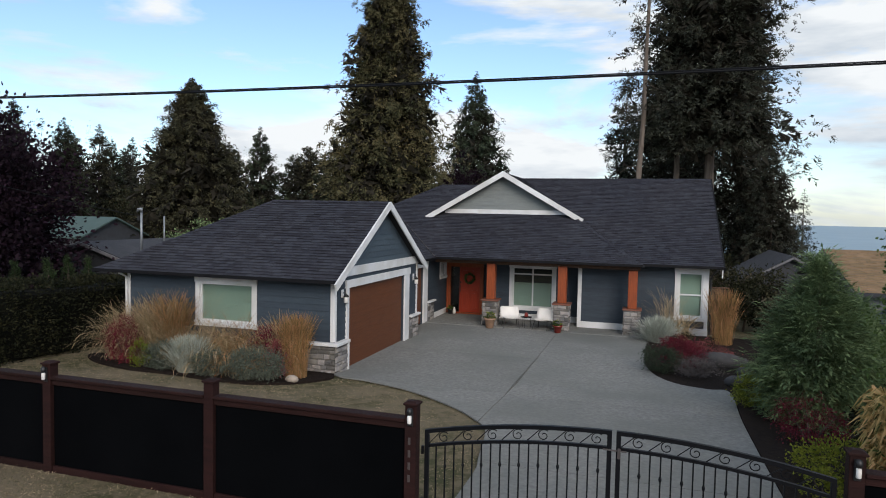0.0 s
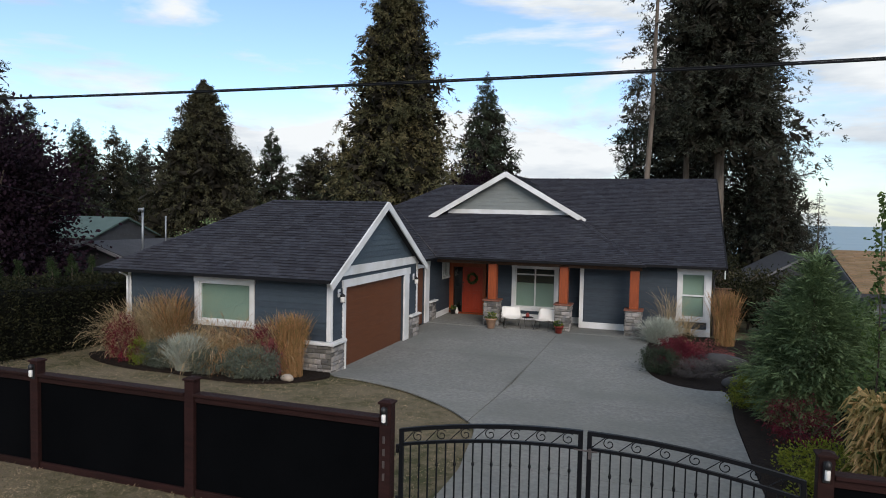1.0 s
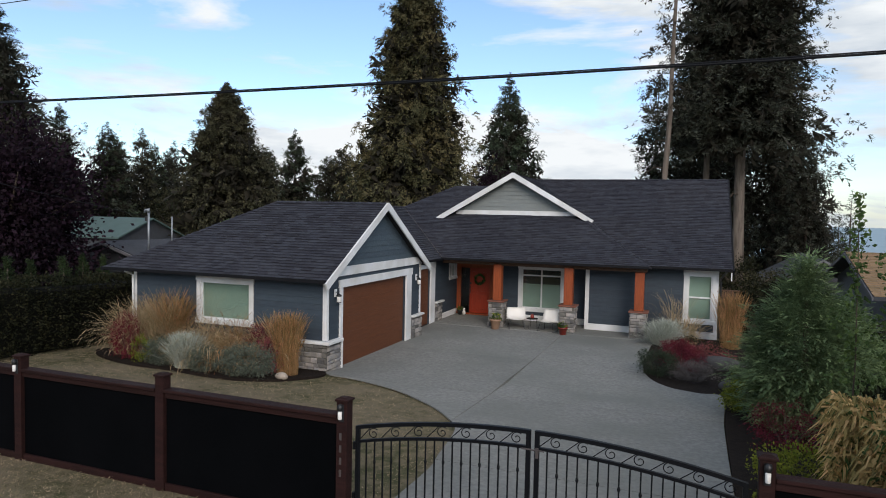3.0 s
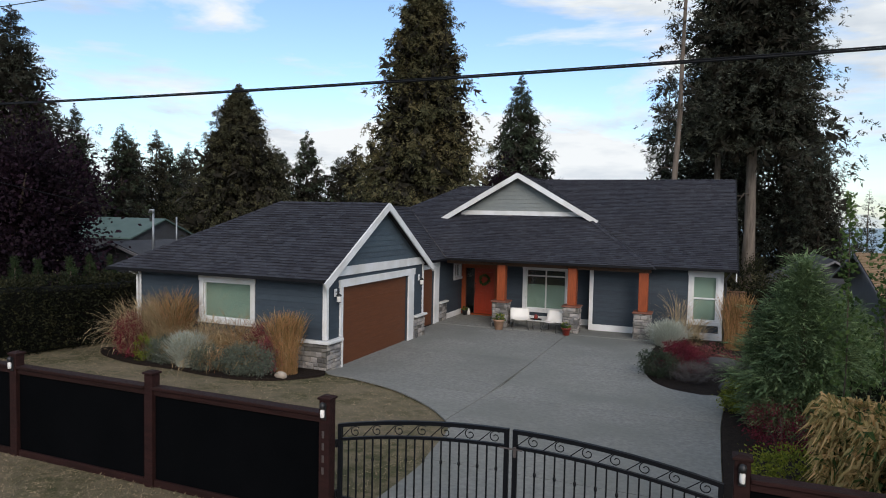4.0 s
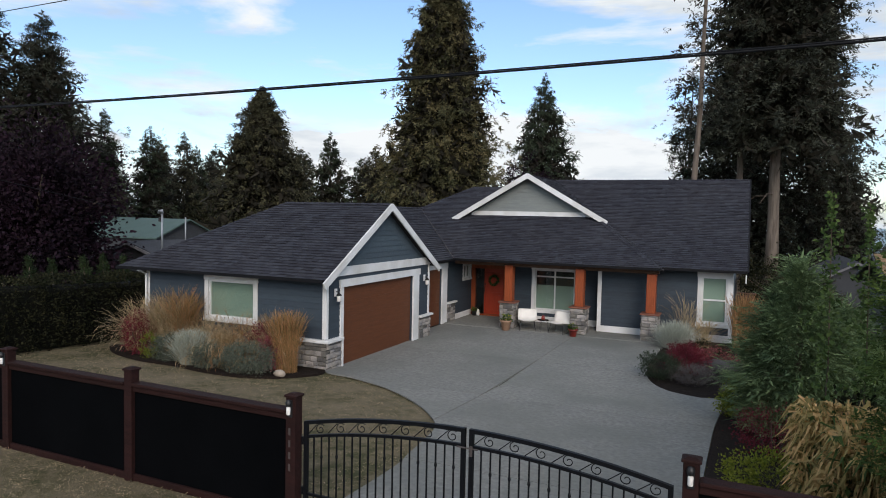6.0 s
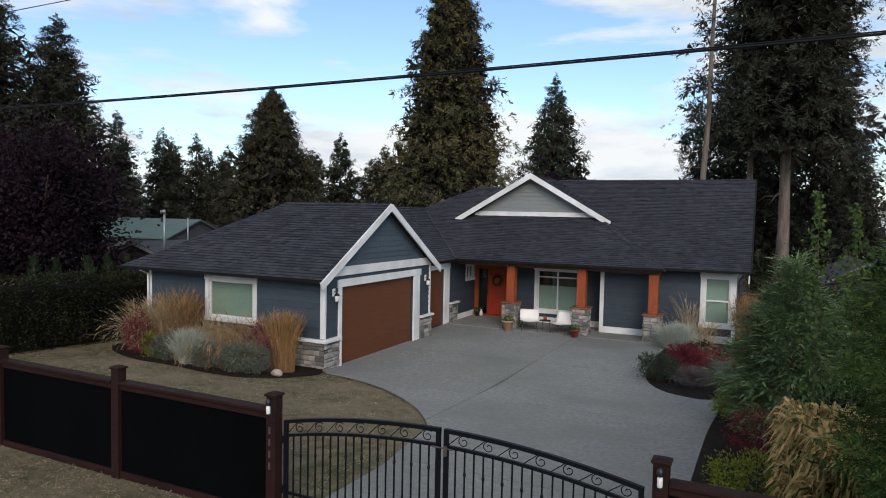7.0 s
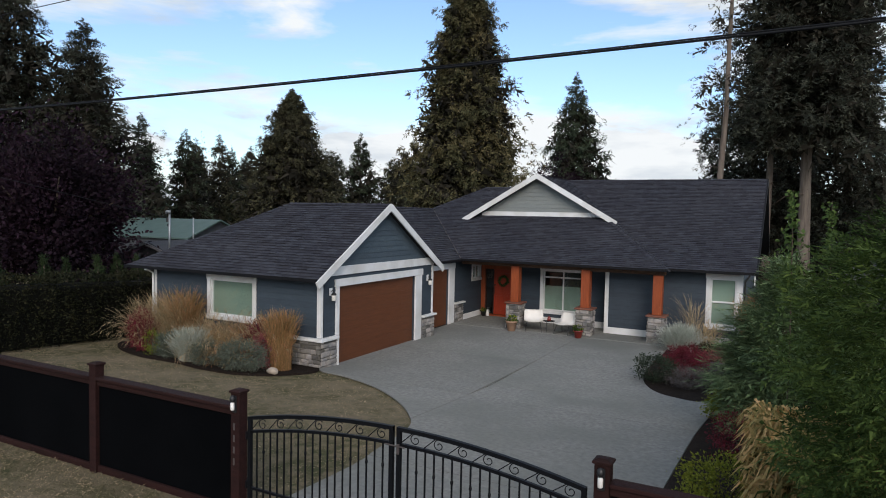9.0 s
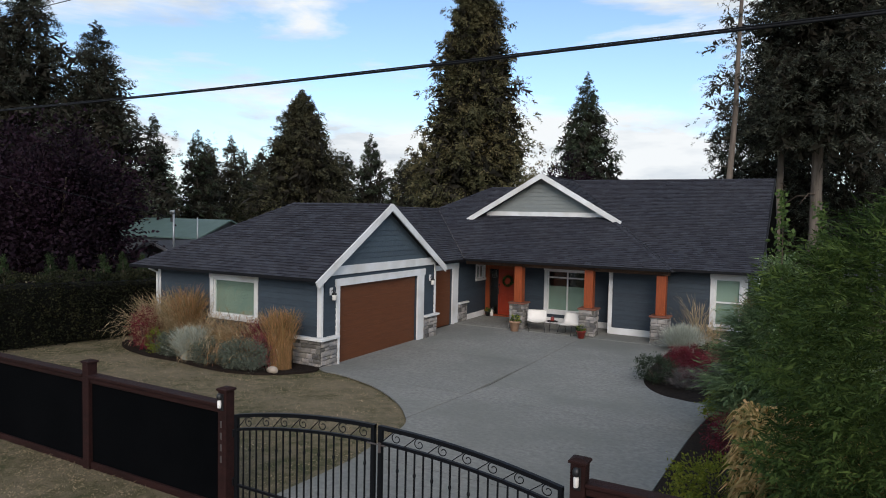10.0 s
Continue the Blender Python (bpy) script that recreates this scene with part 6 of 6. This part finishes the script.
conifer("hemlock", "dark hemlock under the big firs", 0.6, 67.0, 21.0, 5.5, L_FIR, 160, fat=1.5, z0=0.5, branches=700, shape=0.35, hang=0.6)
conifer("hemlock", "dark hemlock under the big firs", 4.0, 76.0, 19.0, 8.5, L_FIR, 156, fat=1.35, z0=0.5, branches=700, shape=0.5, hang=0.6)
conifer("hemlock", "dark hemlock under the big firs", 9.6, 60.0, 11.5, 4.6, L_FIR, 149, fat=1.5, z0=0.3, branches=420, shape=0.5, hang=0.6)
conifer("hemlock", "dark hemlock under the big firs", 11.5, 78.0, 17.0, 7.0, L_FIR, 157, fat=1.35, z0=0.5, branches=480, shape=0.6, hang=0.6)
conifer("fir", "narrow dark green fir near the shore", 29.9, 150.0, 24.5, 6.5, L_GREENFIR, 158, z0=0.5, branches=300, hang=0.5)
conifer("fir", "narrow dark green fir near the shore", 24.0, 128.0, 17.0, 5.5, L_GREENFIR, 159, z0=0.5, branches=300, hang=0.5)


def far_woods():
    """The joined far line of conifers that closes the view to the west."""
    rng = np.random.RandomState(77)
    out = []
    kinds = [spray(rng, 4, 0.8, 0.3) for _ in range(5)]
    for k in range(90):
        a = radians(22 + 60 * (k + rng.rand()) / 90)
        d = rng.uniform(115, 170)
        h, r = rng.uniform(14, 24) * d / 140, rng.uniform(3.2, 5.5)
        n = 230
        u = rng.rand(n) ** 1.2
        az = rng.rand(n) * 6.283
        q = r * (1 - u) ** 0.9 * (1 - 0.5 * rng.rand(n))
        pos = np.stack([q * np.cos(az) - d * math.sin(a), q * np.sin(az) + d * math.cos(a), h * u - 5.0], 1)
        out.append(place_sprays(kinds, pos, 0.6 - 1.2 * u + rng.normal(size=n) * 0.3, az, rng.normal(size=n) * 0.5, rng.uniform(0.9, 1.9, n) * (1.15 - u)))
    tagged(part("far_woods", quads_mesh("far_woods", np.concatenate(out)), L_SPRUCE), "dense line of distant dark conifers", "woods", kind="stuff")


far_woods()


def broad_tree(name, label, x, y, height, radii, leafm, seed, n, size, clumps=90, trunk=0.25):
    rng = np.random.RandomState(seed)
    t = thing(name, label, "tree", (x, y, ground_z(x, y)))
    cz = height - radii[2]
    part("trunk", Build().tube([(0, 0, -0.2), (0.1, 0, cz * 0.5), (0, 0.1, cz)], [trunk, trunk * 0.75, trunk * 0.5], 9), M_BARK, t, smooth=True)
    for k in range(8):
        a = k * 0.785 + rng.rand() * 0.4
        e = rng.uniform(0.2, 0.9)
        part("limb", Build().tube([(0, 0, cz * 0.6), (radii[0] * 0.35 * math.cos(a), radii[1] * 0.35 * math.sin(a), cz + radii[2] * 0.1 * e), (radii[0] * 0.8 * math.cos(a), radii[1] * 0.8 * math.sin(a), cz + radii[2] * 0.6 * e)], [trunk * 0.45, trunk * 0.28, 0.02], 6), M_BARK, t)
    part("crown", quads_mesh("crown", blob_leaves(rng, (0, 0, cz), radii, n, size, clumps, 1.6, 0.25, False, 0.12)), leafm, t)
    return t


broad_tree("purple_plum", "broad dark purple-leaved plum tree", -22.4, 17.2, 7.6, (3.6, 3.0, 3.9), L_PLUM, 161, 46000, 0.165, 300, 0.24)
broad_tree("purple_plum", "broad dark purple-leaved plum tree", -26.6, 16.2, 8.0, (3.3, 3.2, 3.7), L_PLUM, 162, 24000, 0.19, 220, 0.24)
broad_tree("maple", "brown-leaved bare-limbed maple in the tree line", -78.0, 84.0, 10.0, (7.5, 6.5, 5.0), L_HEDGE, 163, 7000, 0.34, 60)
broad_tree("maple", "dark broad-leaved tree behind the small spruce", -30.0, 104.0, 19.0, (6.5, 6.0, 6.0), L_PLUM, 164, 7000, 0.35, 60)
broad_tree("garden_tree", "bright green leafy tree behind the neighbour's roof", -33.0, 44.0, 4.6, (4.0, 3.0, 2.0), L_BUSH, 165, 5000, 0.16, 60, 0.12)
for i, (x, y, h, r) in enumerate(((6.0, 42.0, 1.6, 1.6), (9.5, 41.5, 1.3, 1.6))):
    broad_tree("garden_tree", "dull brown-green bushy tree downhill", x, y, h, (r, r, r * 0.8), (L_HEDGE, L_SAGE)[i % 2], 170 + i, 3000, 0.14, 50, 0.08)

for i, (x, y, h, r) in enumerate(((3.7, 28.6, 1.9, 1.1), (5.0, 27.6, 1.7, 1.1), (4.6, 31.0, 2.4, 1.5), (5.5, 29.2, 1.7, 1.1), (3.8, 34.5, 2.6, 1.4), (5.0, 36.0, 2.2, 1.5), (3.3, 39.0, 3.0, 1.6), (5.2, 24.0, 1.5, 1.1), (6.6, 21.5, 1.6, 1.2))):
    broad_tree("garden_tree", "dark brown-green overgrown shrub beside the house", x, y, h, (r, r, h * 0.5), (L_HEDGE, L_SPRUCE)[i % 2], 190 + i, 2600, 0.12, 45, 0.05)

# ---- lawn and verge blades ----


def inside(poly, x, y):
    c = False
    for i in range(len(poly)):
        (xa, ya), (xb, yb) = poly[i], poly[i - 1]
        if (ya > y) != (yb > y) and x < (xb - xa) * (y - ya) / (yb - ya) + xa:
            c = not c
    return c


def lawn_blades():
    rng = np.random.RandomState(9)
    area = [(-16.2, 7.7), (-16.2, 15.6), (-15.6, 15.2), (-14.6, 14.4), (-13.0, 13.95), (-11.65, 13.95), (-10.4, 13.78), (-9.3, 13.82), (-8.45, 14.2), (-7.85, 14.9), (-7.7, 15.4)] + LAWN_EDGE[7:-6] + [(-2.75, 7.7)]
    pts = []
    while len(pts) < 26000:
        x, y = rng.uniform(-16.2, -2.6), rng.uniform(7.7, 16.2)
        if inside(area, x, y):
            pts.append((x, y))
    while len(pts) < 48000:
        pts.append((rng.uniform(-17, -2.8), rng.uniform(5.25, 7.45)))
    p = np.array([(x, y, ground_z(x, y) - 0.02) for x, y in pts])
    p[:, 2] += 0.012
    up = np.tile(np.array([[0.0, 0.0, 0.22]]), (len(p), 1))
    q = leaves_at(rng, p, 0.06, 5.5, up, 0.9)
    q[..., 2] = p[:, None, 2] + np.abs(q[..., 2] - p[:, None, 2]) * 0.6
    ob = part("grass_blades", quads_mesh("grass_blades", q), L_LAWN)
    tagged(ob, "short dry straw-coloured grass blades", "grass", kind="stuff")


lawn_blades()
